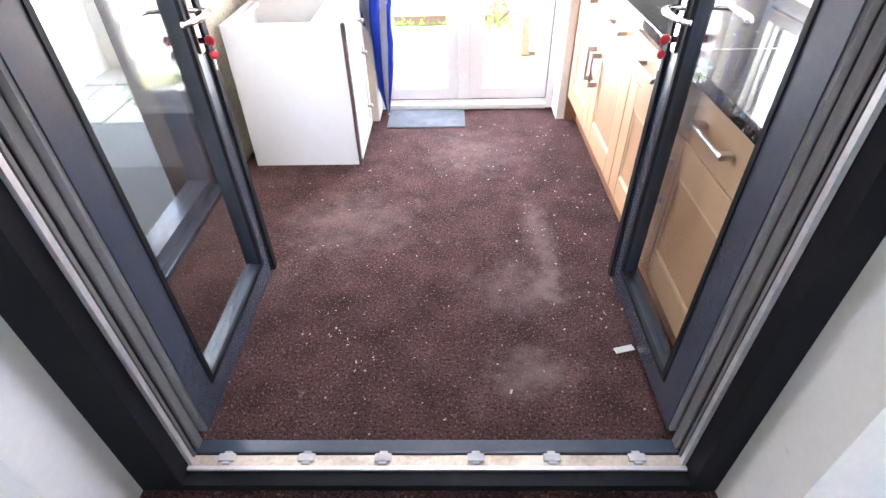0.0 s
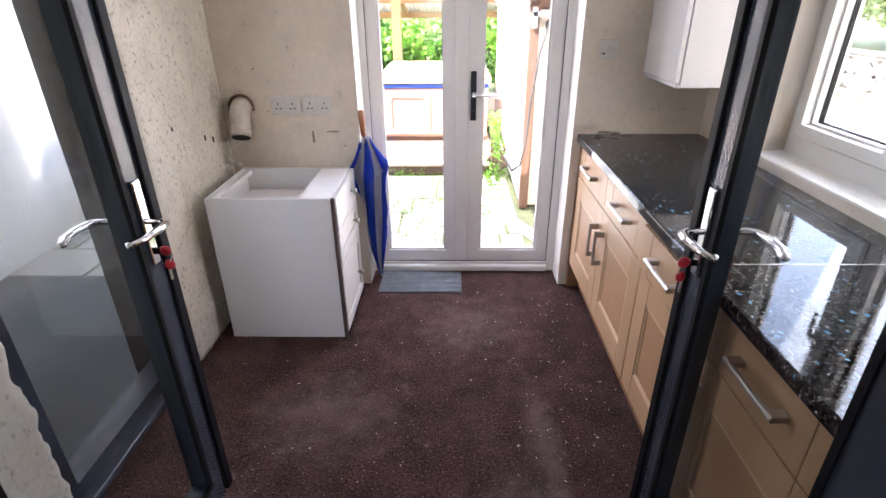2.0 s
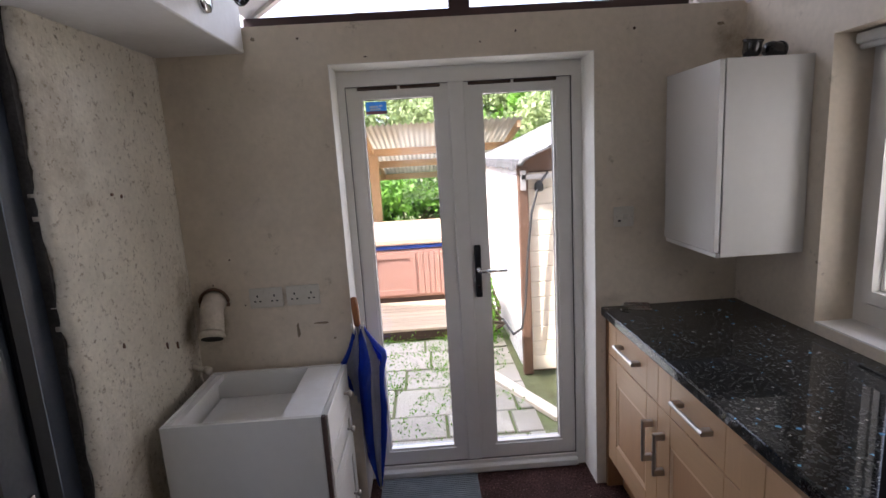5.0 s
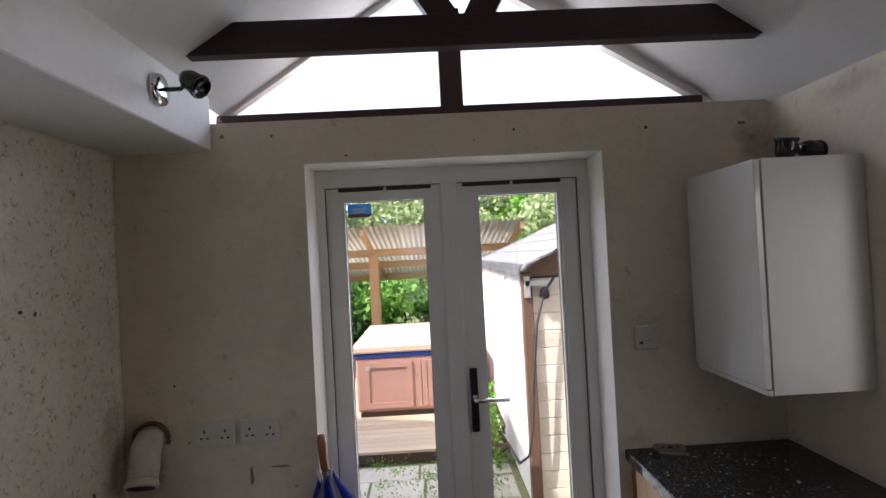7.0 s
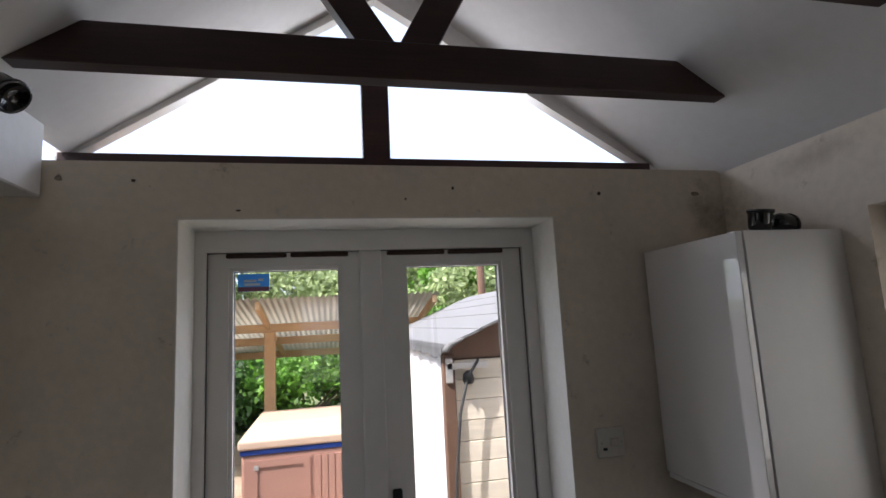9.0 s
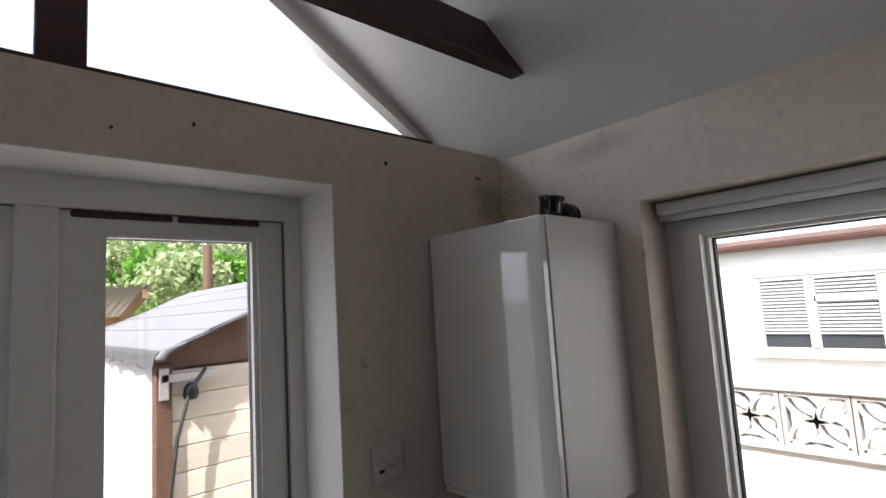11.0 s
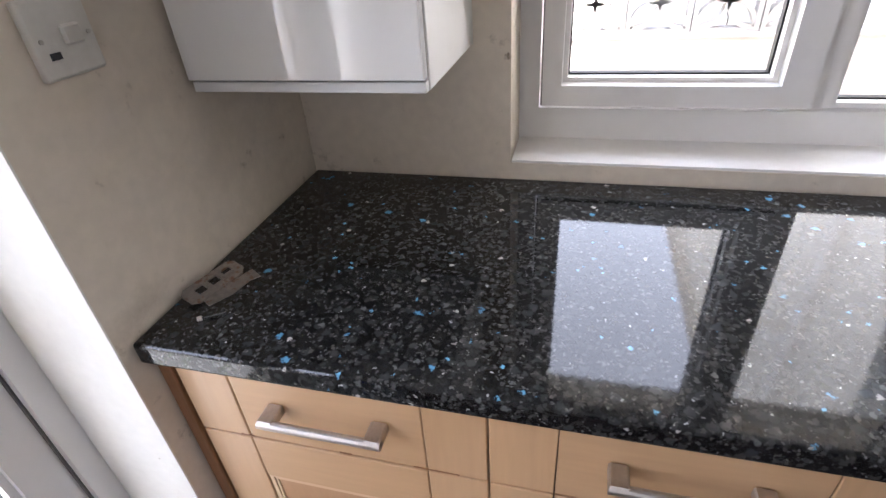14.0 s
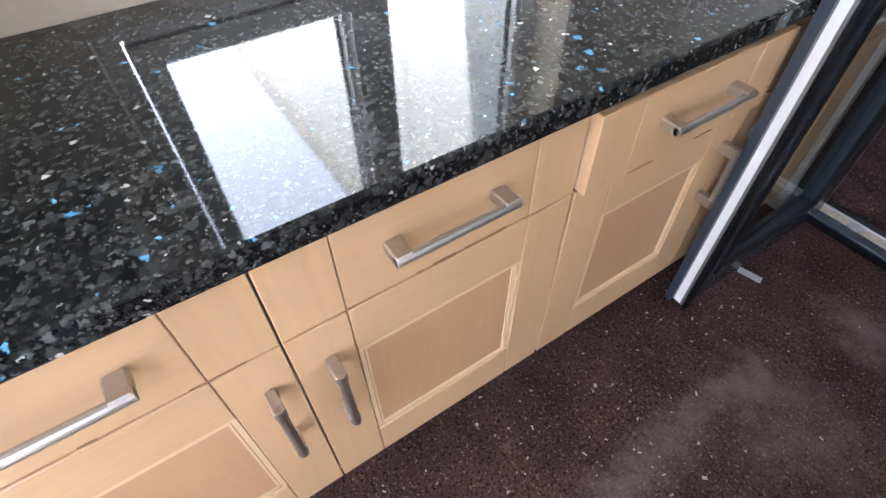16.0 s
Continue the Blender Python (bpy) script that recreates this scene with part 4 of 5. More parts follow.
# ---- white drawer cabinet without its top ----
dc = thing("drawer_cabinet", (-0.76, 2.68, 0.0), "white drawer cabinet standing without its top", "cabinet")
X0, X1, Y0, Y1, ZT = -1.055, -0.490, 2.440, 2.918, 0.742
part("side_panel", B((X0, X1, Y0, Y0 + 0.018, 0.0, ZT), bevel=0.001), M["laminate"], dc, "scuffed white side panel")
part("side_panel", B((X0, X1, Y1 - 0.018, Y1, 0.0, ZT), bevel=0.001), M["laminate"], dc)
part("back_panel", B((X0 + 0.012, X0 + 0.020, Y0 + 0.018, Y1 - 0.018, 0.02, ZT - 0.004)), M["inner"], dc)
part("back_rail", B((X0 + 0.022, X0 + 0.050, Y0 + 0.018, Y1 - 0.018, ZT - 0.03, ZT - 0.006), bevel=0.001), M["inner"], dc)
part("back_rail", B((X0, X0 + 0.011, Y0 + 0.018, Y1 - 0.018, ZT - 0.10, ZT - 0.001), bevel=0.001), M["inner"], dc)
part("front_rail", B((X1 - 0.145, X1 - 0.001, Y0 + 0.018, Y1 - 0.018, ZT - 0.018, ZT - 0.001), bevel=0.001), M["inner"], dc, "white top rail with a water mark")
part("shelf", B((X0 + 0.03, X1 - 0.03, Y0 + 0.019, Y1 - 0.019, ZT - 0.13, ZT - 0.115)), M["inner"], dc)
part("base_panel", B((X0 + 0.02, X1 - 0.002, Y0 + 0.019, Y1 - 0.019, 0.02, 0.038)), M["inner"], dc)
part("edge_strip", B((X1 + 0.0005, X1 + 0.016, Y0 - 0.002, Y0 + 0.017, 0.0, ZT), bevel=0.002), M["brownedge"], dc, "chipped dark brown edge")
for z0, z1, zk in ((0.575, 0.738, 0.655), (0.40, 0.570, 0.492), (0.025, 0.395, 0.185)):
    y0, y1, x = Y0 + 0.018, Y1 - 0.002, X1 + 0.002
    f = part("drawer_front", B((x, x + 0.012, y0, y1, z0, z1)), M["laminate"], dc, "white drawer front")
    if z0 < 0.57:
        bm = bmesh.new()
        ring(bm, "x", y0, y1, z0, z1, 0.055, x + 0.0115, x + 0.020)
        bmesh.ops.bevel(bm, geom=bm.edges[:], offset=0.002, segments=1, affect="EDGES")
        part("frame", bm, M["laminate"], f)
    else:
        part("face", B((x + 0.0115, x + 0.020, y0, y1, z0, z1), bevel=0.002), M["laminate"], f)
    bm = bmesh.new()
    lathe(bm, [(0.006, 0), (0.005, 0.012), (0.012, 0.018), (0.015, 0.024), (0.012, 0.031), (0.003, 0.033)], pose(x + 0.0195, 2.795, zk, 0, 90, 0), 14)
    part("knob", bm, M["steel"], f, "worn steel knob", smooth=True)

# ---- small fixed things on the walls ----
def socket(x, z, w=0.146, h=0.09):
    ob = thing("wall_socket", (x, FW, z), "white double wall socket, yellowed", "socket", "sockets")
    part("plate", B((x - w / 2, x + w / 2, FW - 0.012, FW, z - h / 2, z + h / 2), bevel=0.004, seg=2), M["agedplastic"], ob)
    for s in (-1, 1):
        cx = x + s * 0.037
        for dx, dz, a, b in ((0, 0.010, 0.006, 0.010), (-0.011, -0.014, 0.009, 0.006), (0.011, -0.014, 0.009, 0.006)):
            part("slot", B((cx + dx - a / 2, cx + dx + a / 2, FW - 0.0135, FW - 0.0115, z + dz - b / 2, z + dz + b / 2)), M["dark"], ob)
        part("switch", B((x + s * 0.012 - 0.006, x + s * 0.012 + 0.006, FW - 0.016, FW - 0.011, z + 0.018, z + 0.036), bevel=0.001), M["agedplastic"], ob)
    return ob


socket(-0.803, 1.050)
socket(-0.640, 1.052)
ls = thing("fused_switch", (0.805, FW, 1.31), "white fused switch plate", "switch")
part("plate", B((0.760, 0.850, FW - 0.012, FW, 1.265, 1.355), bevel=0.004, seg=2), M["agedplastic"], ls)
part("rocker", B((0.800, 0.828, FW - 0.019, FW - 0.011, 1.300, 1.324), bevel=0.003), M["agedplastic"], ls)
for x in (0.772, 0.840):
    part("screw", rod(bmesh.new(), (x, FW - 0.0135, 1.31), (x, FW - 0.011, 1.31), 0.003, seg=8), M["keys"], ls)
part("indicator", B((0.776, 0.790, FW - 0.0135, FW - 0.0115, 1.288, 1.296)), M["dark"], ls)

# flexible duct stub coming out of the wall and drooping
dt = thing("vent_duct", (-1.03, FW, 1.0), "cream flexible duct stub hanging from a wall hole", "duct")
pts = [(-1.03, 2.99, 1.045), (-1.03, 2.965, 1.044), (-1.03, 2.942, 1.032), (-1.028, 2.926, 1.005), (-1.025, 2.912, 0.965), (-1.022, 2.893, 0.935)]
DUCT_END = Matrix.Translation((-1.018, 2.874, 0.912)) @ Vector((-0.06, 0.50, 0.85)).to_track_quat("Z", "Y").to_matrix().to_4x4()
path = []
for a, b in zip(pts, pts[1:]):
    for k in range(6):
        path.append(Vector(a).lerp(Vector(b), k / 6))
path.append(Vector(pts[-1]))
bm = bmesh.new()
tube(bm, path, [0.047 + (0.0025 if i % 2 else 0) for i in range(len(path))], 22)
bmesh.ops.delete(bm, geom=[max(bm.faces, key=lambda f: -f.calc_center_median().z if len(f.verts) > 6 else -9)], context="FACES_ONLY")
part("hose", bm, M["duct"], dt, smooth=True)
bm = bmesh.new()
lathe(bm, [(0.045, 0), (0.052, 0.0), (0.054, 0.012), (0.048, 0.028), (0.044, 0.028), (0.043, 0.0)], DUCT_END, 22)
part("collar", bm, M["duct"], dt, "pale end collar", smooth=True)
# dark disc across the mouth paints the shade within the hose
bm = bmesh.new()
lathe(bm, [(0.001, 0), (0.044, 0.0), (0.044, 0.004), (0.001, 0.004)], DUCT_END @ Matrix.Translation((0, 0, -0.003)), 22)
part("mouth_shade", bm, M["dark"], dt)
bm = bmesh.new()
tube(bm, [(-1.03 + 0.062 * math.cos(a), 2.972, 1.045 + 0.060 * math.sin(a)) for a in (math.pi * (-0.1 + 1.2 * k / 20) for k in range(21))], 0.007, 6)
part("wall_seal", bm, M["brownpost"], dt, "rusty ring round the hole")
pp = thing("pipe_stub", (-1.08, 2.93, 0.77), "capped pale pipe stubs low on the wall", "pipe")
part("stub", rod(bmesh.new(), (-1.13, 2.90, 0.785), (-1.06, 2.885, 0.765), 0.012), M["duct"], pp, smooth=True)
part("cap", rod(bmesh.new(), (-1.075, 2.888, 0.77), (-1.05, 2.883, 0.762), 0.017), M["duct"], pp, smooth=True)


def spot_lamp(head, axis_to, base=None, nrm=None, label="black chrome wall spotlight"):
    ob = thing("spotlight", base or head, label, "spotlight", "spotlights")
    head, d = Vector(head), Vector(axis_to).normalized()
    m = Matrix.Translation(head) @ d.to_track_quat("Z", "Y").to_matrix().to_4x4()
    part("head", lathe(bmesh.new(), [(0.008, -0.040), (0.022, -0.036), (0.030, -0.016), (0.031, 0.016), (0.033, 0.024), (0.030, 0.027), (0.027, 0.016), (0.004, 0.004)], m, 22), M["darkchrome"], ob, smooth=True)
    part("rim", lathe(bmesh.new(), [(0.031, 0.021), (0.035, 0.022), (0.035, 0.030), (0.029, 0.030), (0.028, 0.024)], m, 22), M["darkchrome"], ob, smooth=True)
    if base:
        base, nrm = Vector(base), Vector(nrm)
        mb = Matrix.Translation(base) @ nrm.to_track_quat("Z", "Y").to_matrix().to_4x4()
        part("base_plate", lathe(bmesh.new(), [(0.048, 0.0), (0.050, 0.006), (0.046, 0.016), (0.02, 0.019), (0.006, 0.022)], mb, 26), M["chrome"], ob, "chrome round base", smooth=True)
        part("arm", tube(bmesh.new(), [base + nrm * 0.015, base + nrm * 0.07, head - d * 0.02], 0.007, 10), M["darkchrome"], ob, smooth=True)
    return ob


spot_lamp((-0.640, 2.565, 2.190), (0.75, -0.25, -0.55), (-0.770, 2.612, 2.190), (1, 0, 0), "black chrome spotlight on a round chrome base on the soffit")
spot_lamp((1.15, 2.66, 1.939), (0.05, -0.15, 1.0), None, None, "black chrome spotlight lying loose on the wall cupboard")
spot_lamp((1.245, 2.68, 1.932), (0.9, 0.25, -0.1), None, None, "black chrome spotlight lying loose on the wall cupboard")

# ---- loose things on the floor and worktop ----
dm = thing("door_mat", (-0.13, 3.0, 0), "grey ribbed door mat lying on the carpet", "mat")
part("backing", B((-0.380, 0.105, 2.876, 3.135, 0.0, 0.006)), M["gasket"], dm, "dark backing between the ribs")
for i in range(17):
    part("rib", B((-0.378, 0.103, 2.880 + i * 0.015, 2.890 + i * 0.015, 0.005, 0.0115), bevel=0.002), M["mat"], dm)

# folded umbrella leaning point-down in the corner of the reveal
um = thing("umbrella", (-0.385, 3.03, 0.0), "blue and silver folded umbrella leaning handle-up by the door", "umbrella")
tip, top = Vector((-0.385, 3.075, 0.004)), Vector((-0.415, 2.955, 1.02))
ax = (top - tip)
q = ax.to_track_quat("Z", "Y")
L = ax.length


def umb(fr, r, a):
    return tip + ax * fr + q @ Vector((r * math.cos(a), r * math.sin(a), 0))


prof = [(0.02, 0.009), (0.08, 0.02), (0.2, 0.036), (0.33, 0.052), (0.46, 0.060), (0.56, 0.062), (0.63, 0.070), (0.68, 0.084), (0.715, 0.078), (0.75, 0.060), (0.79, 0.045), (0.83, 0.030), (0.86, 0.022)]
for panel in range(8):
    a0 = 2 * math.pi * panel / 8
    bm = bmesh.new()
    rows = []
    for fr_, r in prof:
        row = []
        for k in range(7):
            u = k / 6
            a = a0 + u * 2 * math.pi / 8
            rr = r * ((0.75, 1.15, 0.9, 1.05, 0.8, 1.12, 0.85, 1.0)[panel] if 0.6 < fr_ < 0.77 and 0 < k < 6 else 1.0) * (1 + 0.34 * math.sin(math.pi * u) * (1 if panel % 2 else -0.7) + 0.30 * noise.noise((panel * 3.3, fr_ * 9, u * 4)))
            row.append(bm.verts.new(umb(fr_ + (0.02 * math.sin(math.pi * u + panel) if fr_ > 0.6 else 0), rr, a + fr_ * 1.2)))
        rows.append(row)
    for r, s in zip(rows, rows[1:]):
        for k in range(6):
            bm.faces.new((r[k], r[k + 1], s[k + 1], s[k]))
    bmesh.ops.solidify(bm, geom=bm.faces[:], thickness=0.0015)
    part("canopy_panel", bm, M["greynylon"] if panel in (1, 4, 6) else M["blue"], um, "silver panel" if panel in (1, 4, 6) else "", smooth=True)
part("shaft", rod(bmesh.new(), tip, tip + ax * 0.90, 0.005), M["steel"], um)
part("grip", lathe(bmesh.new(), [(0.010, 0.0), (0.015, 0.01), (0.016, 0.05), (0.0165, 0.10), (0.014, 0.135), (0.006, 0.14)], Matrix.Translation(tip + ax * 0.875) @ q.to_matrix().to_4x4(), 16), M["handlewood"], um, "brown wooden handle", smooth=True)
for k in range(8):
    a = 2 * math.pi * k / 8
    part("rib_tip", rod(bmesh.new(), umb(0.84, 0.021, a), umb(0.885, 0.030, a), 0.0028, seg=8), M["plastic"], um)

# loose hinge plate with a screw on the worktop
hp = thing("metal_bracket", (0.845, 2.93, 0.90), "old bent metal bracket lying on the worktop", "bracket")
mm = pose(0.850, 2.938, 0.909, 16, 0, -14)
bm = prism(bmesh.new(), [(-0.055, -0.012), (-0.045, -0.020), (0.045, -0.020), (0.056, -0.010), (0.056, -0.006), (-0.055, -0.006)], "z", 0, 0.003)
prism(bm, [(-0.055, 0.009), (0.056, 0.009), (0.056, 0.013), (0.045, 0.021), (-0.045, 0.021), (-0.055, 0.013)], "z", 0, 0.003)
for a, b in ((-0.055, -0.034), (-0.016, -0.006), (0.012, 0.022), (0.040, 0.056)):
    prism(bm, [(a, -0.006), (b, -0.006), (b, 0.009), (a, 0.009)], "z", 0, 0.003)
bm.transform(mm)
part("plate", bm, M["bracket"], hp, "slotted grey-brown plate")
bm = prism(bmesh.new(), [(-0.050, -0.014), (-0.010, -0.022), (0.030, -0.016), (0.048, -0.022), (0.052, 0.006), (-0.046, 0.008)], "z", 0, 0.003)
bm.transform(pose(0.853, 2.912, 0.9005, 6, 0, -20))
part("bent_leaf", bm, M["bracket"], hp, "bent lower leaf")
bm = prism(bmesh.new(), [(-0.012, -0.003), (0.012, -0.003), (0.012, 0.003), (-0.012, 0.003)], "z", 0, 0.014)
bm.transform(pose(0.872, 2.925, 0.9005, 0, 0, -14))
part("fold", bm, M["bracket"], hp)
sc = thing("loose_screw", (0.775, 2.90, 0.90), "small screw lying on the worktop", "screw")
part("shank", rod(bmesh.new(), (0.770, 2.905, 0.9035), (0.790, 2.875, 0.9035), 0.0022, seg=8), M["darkchrome"], sc)
part("head", rod(bmesh.new(), (0.766, 2.911, 0.9035), (0.770, 2.905, 0.9035), 0.004, seg=8), M["steel"], sc)

sp = solid("paper_scrap", B((0.585, 0.655, 1.118, 1.142, 0.001, 0.0035)), M["clip"], "scrap of white plastic on the carpet", "scrap", at=(0.62, 1.13, 0))
sp.rotation_euler = (0, 0, 0.25)

# crumbs and lint scattered over the carpet
rl = np.random.default_rng(11)
vs, fs = [], []
for i in range(330):
    x, y = rl.uniform(-1.0, 0.72), rl.uniform(0.85, 3.0)
    if rl.random() < 0.35:
        x, y = 0.55 + rl.normal() * 0.12, rl.uniform(1.2, 2.9)
    elif rl.random() < 0.15:
        x, y = -0.35 + rl.normal() * 0.1, 1.15 + rl.normal() * 0.12
    s = rl.uniform(0.0008, 0.0026) * (1.7 if rl.random() < 0.08 else 1)
    a = rl.uniform(0, 6.28)
    e = rl.uniform(1, 2.6)
    c, d = math.cos(a), math.sin(a)
    b = len(vs)
    for u, v, z in ((-s * e, -s, 0.001), (s * e, -s, 0.001), (s * e, s, 0.001), (-s * e, s, 0.001), (0, 0, 0.001 + s * 1.2)):
        vs.append((x + u * c - v * d, y + u * d + v * c, z))
    fs += [(b, b + 1, b + 4), (b + 1, b + 2, b + 4), (b + 2, b + 3, b + 4), (b + 3, b, b + 4)]
me = bpy.data.meshes.new("carpet_crumbs")
me.from_pydata(vs, [], fs)
me.materials.append(M["lint"])
tagged(new("carpet_crumbs", me), "pale crumbs and lint scattered on the carpet", "debris", "", "stuff")

# plug holes, scars and chips left on the far and left walls
def wall_mark(x, z, w_, h_, seed, dark=True):
    r = random.Random(seed)
    n = 11
    poly = [(x + w_ * math.cos(2 * math.pi * k / n) * r.uniform(0.6, 1.1), z + h_ * math.sin(2 * math.pi * k / n) * r.uniform(0.6, 1.1)) for k in range(n)]
    bm = prism(bmesh.new(), poly, "y", FW - 0.0015, FW + 0.002)
    return solid("wall_scar", bm, M["darkgap"] if dark else M["scar"], "dark plug hole in the plaster" if dark else "brown scar in the plaster", "wall mark", at=(x, FW, z))


for i, (x, z, a, b, d) in enumerate(((-0.68, 0.885, 0.009, 0.045, False), (-0.57, 0.915, 0.04, 0.006, False), (-0.945, 1.23, 0.005, 0.005, True), (-1.03, 1.12, 0.004, 0.004, True), (-0.90, 1.02, 0.004, 0.004, True), (-0.52, 0.84, 0.008, 0.005, False), (0.85, 2.10, 0.007, 0.007, True), (0.35, 2.115, 0.005, 0.007, True), (-0.55, 2.13, 0.007, 0.006, True), (-0.73, 2.135, 0.010, 0.010, False), (0.20, 2.08, 0.004, 0.004, True), (1.22, 2.10, 0.02, 0.008, False), (-0.28, 2.045, 0.008, 0.004, True))):
    wall_mark(x, z, a, b, 40 + i, d)
for i, (y, z, a, b) in enumerate(((2.72, 0.95, 0.003, 0.016), (2.58, 1.55, 0.007, 0.007), (2.53, 1.56, 0.005, 0.006), (2.80, 0.92, 0.003, 0.018), (2.45, 1.05, 0.004, 0.010))):
    r = random.Random(70 + i)
    poly = [(y + a * math.cos(2 * math.pi * k / 9) * r.uniform(0.6, 1.1), z + b * math.sin(2 * math.pi * k / 9) * r.uniform(0.6, 1.1)) for k in range(9)]
    solid("wall_scar", prism(bmesh.new(), poly, "x", LW - 0.004, LW + 0.006), M["brownpost"], "dark chip in the rough plaster", "wall mark", at=(LW, y, z))

# ---- outside: ground, patio, deck ----
GZ = -0.15
bm = bmesh.new()
bmesh.ops.create_grid(bm, x_segments=40, y_segments=40, size=300)
for v in bm.verts:
    v.co.z = GZ - 0.05
solid("ground", bm, M["soil"], "mossy earth and grass reaching far off", "ground", "structure")
solid("pavement", B((-3.6, 0.75, 3.32, 5.60, GZ - 0.08, GZ - 0.012)), M["soil"], "mossy bed under old paving slabs", "pavement", "structure")
solid("side_yard", B((1.62, 9.0, 0.8, 4.60, GZ - 0.08, GZ)), M["concrete"], "pale concrete yard beside the house", "pavement", "structure")
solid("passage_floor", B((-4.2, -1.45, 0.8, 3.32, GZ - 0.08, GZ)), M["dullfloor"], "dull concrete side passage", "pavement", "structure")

# side passage beyond the side door; roof and closing walls added to dim it
solid("passage_wall", B((-3.15, -3.0, -1.0, 4.6, GZ, 2.5)), M["cream"], "cream rendered wall along the side passage", "wall", "structure")
solid("dimming_roof", B((-3.15, -1.45, 0.4, 4.55, 2.35, 2.42)), M["corr"], "unseen flat sheet roof added to dim the side passage", "roof", "structure")
solid("dimming_end_wall", B((-3.0, -1.30, 4.45, 4.55, GZ, 0.6)), M["cream"], "low rendered wall added to dim the side passage", "wall", "structure")
solid("dimming_side_wall", B((-1.50, -1.40, 3.32, 4.45, GZ, 2.35)), M["cream"], "unseen rendered wall added to keep light out of the passage", "wall", "structure")
lb = solid("leaning_board", B((-2.96, -2.92, 2.05, 2.65, GZ, 1.25), bevel=0.004), M["plastic"], "bluish white board leaning on the passage wall", "board")

# timber deck: boards with gaps
dk = thing("deck", (-1.2, 7.2, GZ), "weathered timber deck with a dark front edge", "deck")
# the front board's shadow is put into its dark colour
part("fascia", B((-3.6, 0.52, 5.60, 5.63, GZ, -0.062)), M["darkgap"], dk, "front board with its shadow painted dark")
y = 5.595
while y < 10.2:
    x1 = 0.50 if y < 7.45 else 2.6
    part("board", B((-3.6, x1, y, y + 0.114, -0.062, -0.036), bevel=0.003), M["deck"], dk)
    y += 0.12

# hot tub
tb = thing("hot_tub", (-0.18, 7.4, -0.036), "brown panelled hot tub with a tan folding cover", "hot tub")
TX0, TX1, TY0, TY1, TZ = -0.83, 0.46, 6.56, 8.25, 0.60
part("plinth", B((TX0 + 0.03, TX1 - 0.03, TY0 + 0.03, TY1 - 0.03, -0.036, 0.03)), M["darkgap"], tb)
part("body", B((TX0, TX1, TY0, TY1, 0.02, TZ), bevel=0.03, seg=3), M["tub"], tb)
for x0, x1 in ((TX0 + 0.08, TX0 + 0.60),):
    bm = bmesh.new()
    ring(bm, "y", x0, x1, 0.06, 0.55, 0.06, TY0 - 0.012, TY0 + 0.004)
    part("side_panel", bm, M["tub"], tb)
for i in range(9):
    x = TX0 + 0.64 + i * 0.062
    part("slat", B((x, x + 0.054, TY0 - 0.010, TY0 + 0.004, 0.06, 0.55), bevel=0.003), M["tub"], tb)
part("liner", B((TX0 - 0.01, TX1 + 0.01, TY0 - 0.012, TY1 + 0.012, TZ - 0.002, TZ + 0.045), bevel=0.01), M["bluestrip"], tb, "blue liner rim")
for y0, y1 in ((TY0 - 0.03, 7.395), (7.405, TY1 + 0.03)):
    part("cover_half", B((TX0 - 0.03, TX1 + 0.03, y0, y1, TZ + 0.046, TZ + 0.13), bevel=0.02, seg=2), M["tubcover"], tb, "tan padded cover")
part("badge", B((TX0 + 0.11, TX0 + 0.15, TY0 - 0.016, TY0 - 0.010, 0.47, 0.51)), M["alu"], tb)

# pergola with corrugated sheets, high towards the house
pg = thing("pergola", (-0.5, 9.0, -0.036), "timber pergola roofed with corrugated sheets", "pergola")


def pz(y):
    return 2.06 - 0.205 * (y - 7.7)


for x, y in ((-0.84, 9.0), (1.22, 9.0), (-3.4, 9.0), (-1.75, 11.2), (1.22, 11.2)):
    part("post", B((x - 0.07, x + 0.07, y - 0.07, y + 0.07, -0.20, pz(y) - 0.10), bevel=0.006), M["timber"], pg)
for y in (8.95, 9.9, 11.2):
    part("beam", B((-3.6, 1.35, y - 0.04, y + 0.04, pz(y) - 0.13, pz(y) - 0.015), bevel=0.005), M["timber"], pg)
for x in (-3.4, -2.3, -0.85, 0.35, 1.25):
    bm = bmesh.new()
    prism(bm, [(7.75, pz(7.75) - 0.012), (11.3, pz(11.3) - 0.012), (11.3, pz(11.3) - 0.10), (7.75, pz(7.75) - 0.10)], "x", x - 0.025, x + 0.025)
    part("rafter", bm, M["timber"], pg)
bm = bmesh.new()
cols = []
for i in range(0, 265):
    x = -3.7 + i * 0.019
    h = 0.018 * math.sin(i * math.pi / 2.0)
    cols.append([bm.verts.new((x, yy, pz(yy) + 0.01 + h)) for yy in (7.7, 8.9, 10.1, 11.35)])
for a, b in zip(cols, cols[1:]):
    for k in range(3):
        bm.faces.new((a[k], b[k], b[k + 1], a[k + 1]))
bmesh.ops.solidify(bm, geom=bm.faces[:], thickness=0.004)
part("roof_sheet", bm, M["corr"], pg, "pale corrugated sheet", smooth=True)
part("wall_pole", rod(bmesh.new(), (2.12, 8.6, -0.1), (2.12, 8.6, 2.62), 0.055, seg=14), M["brownpost"], pg, "brown round pole")

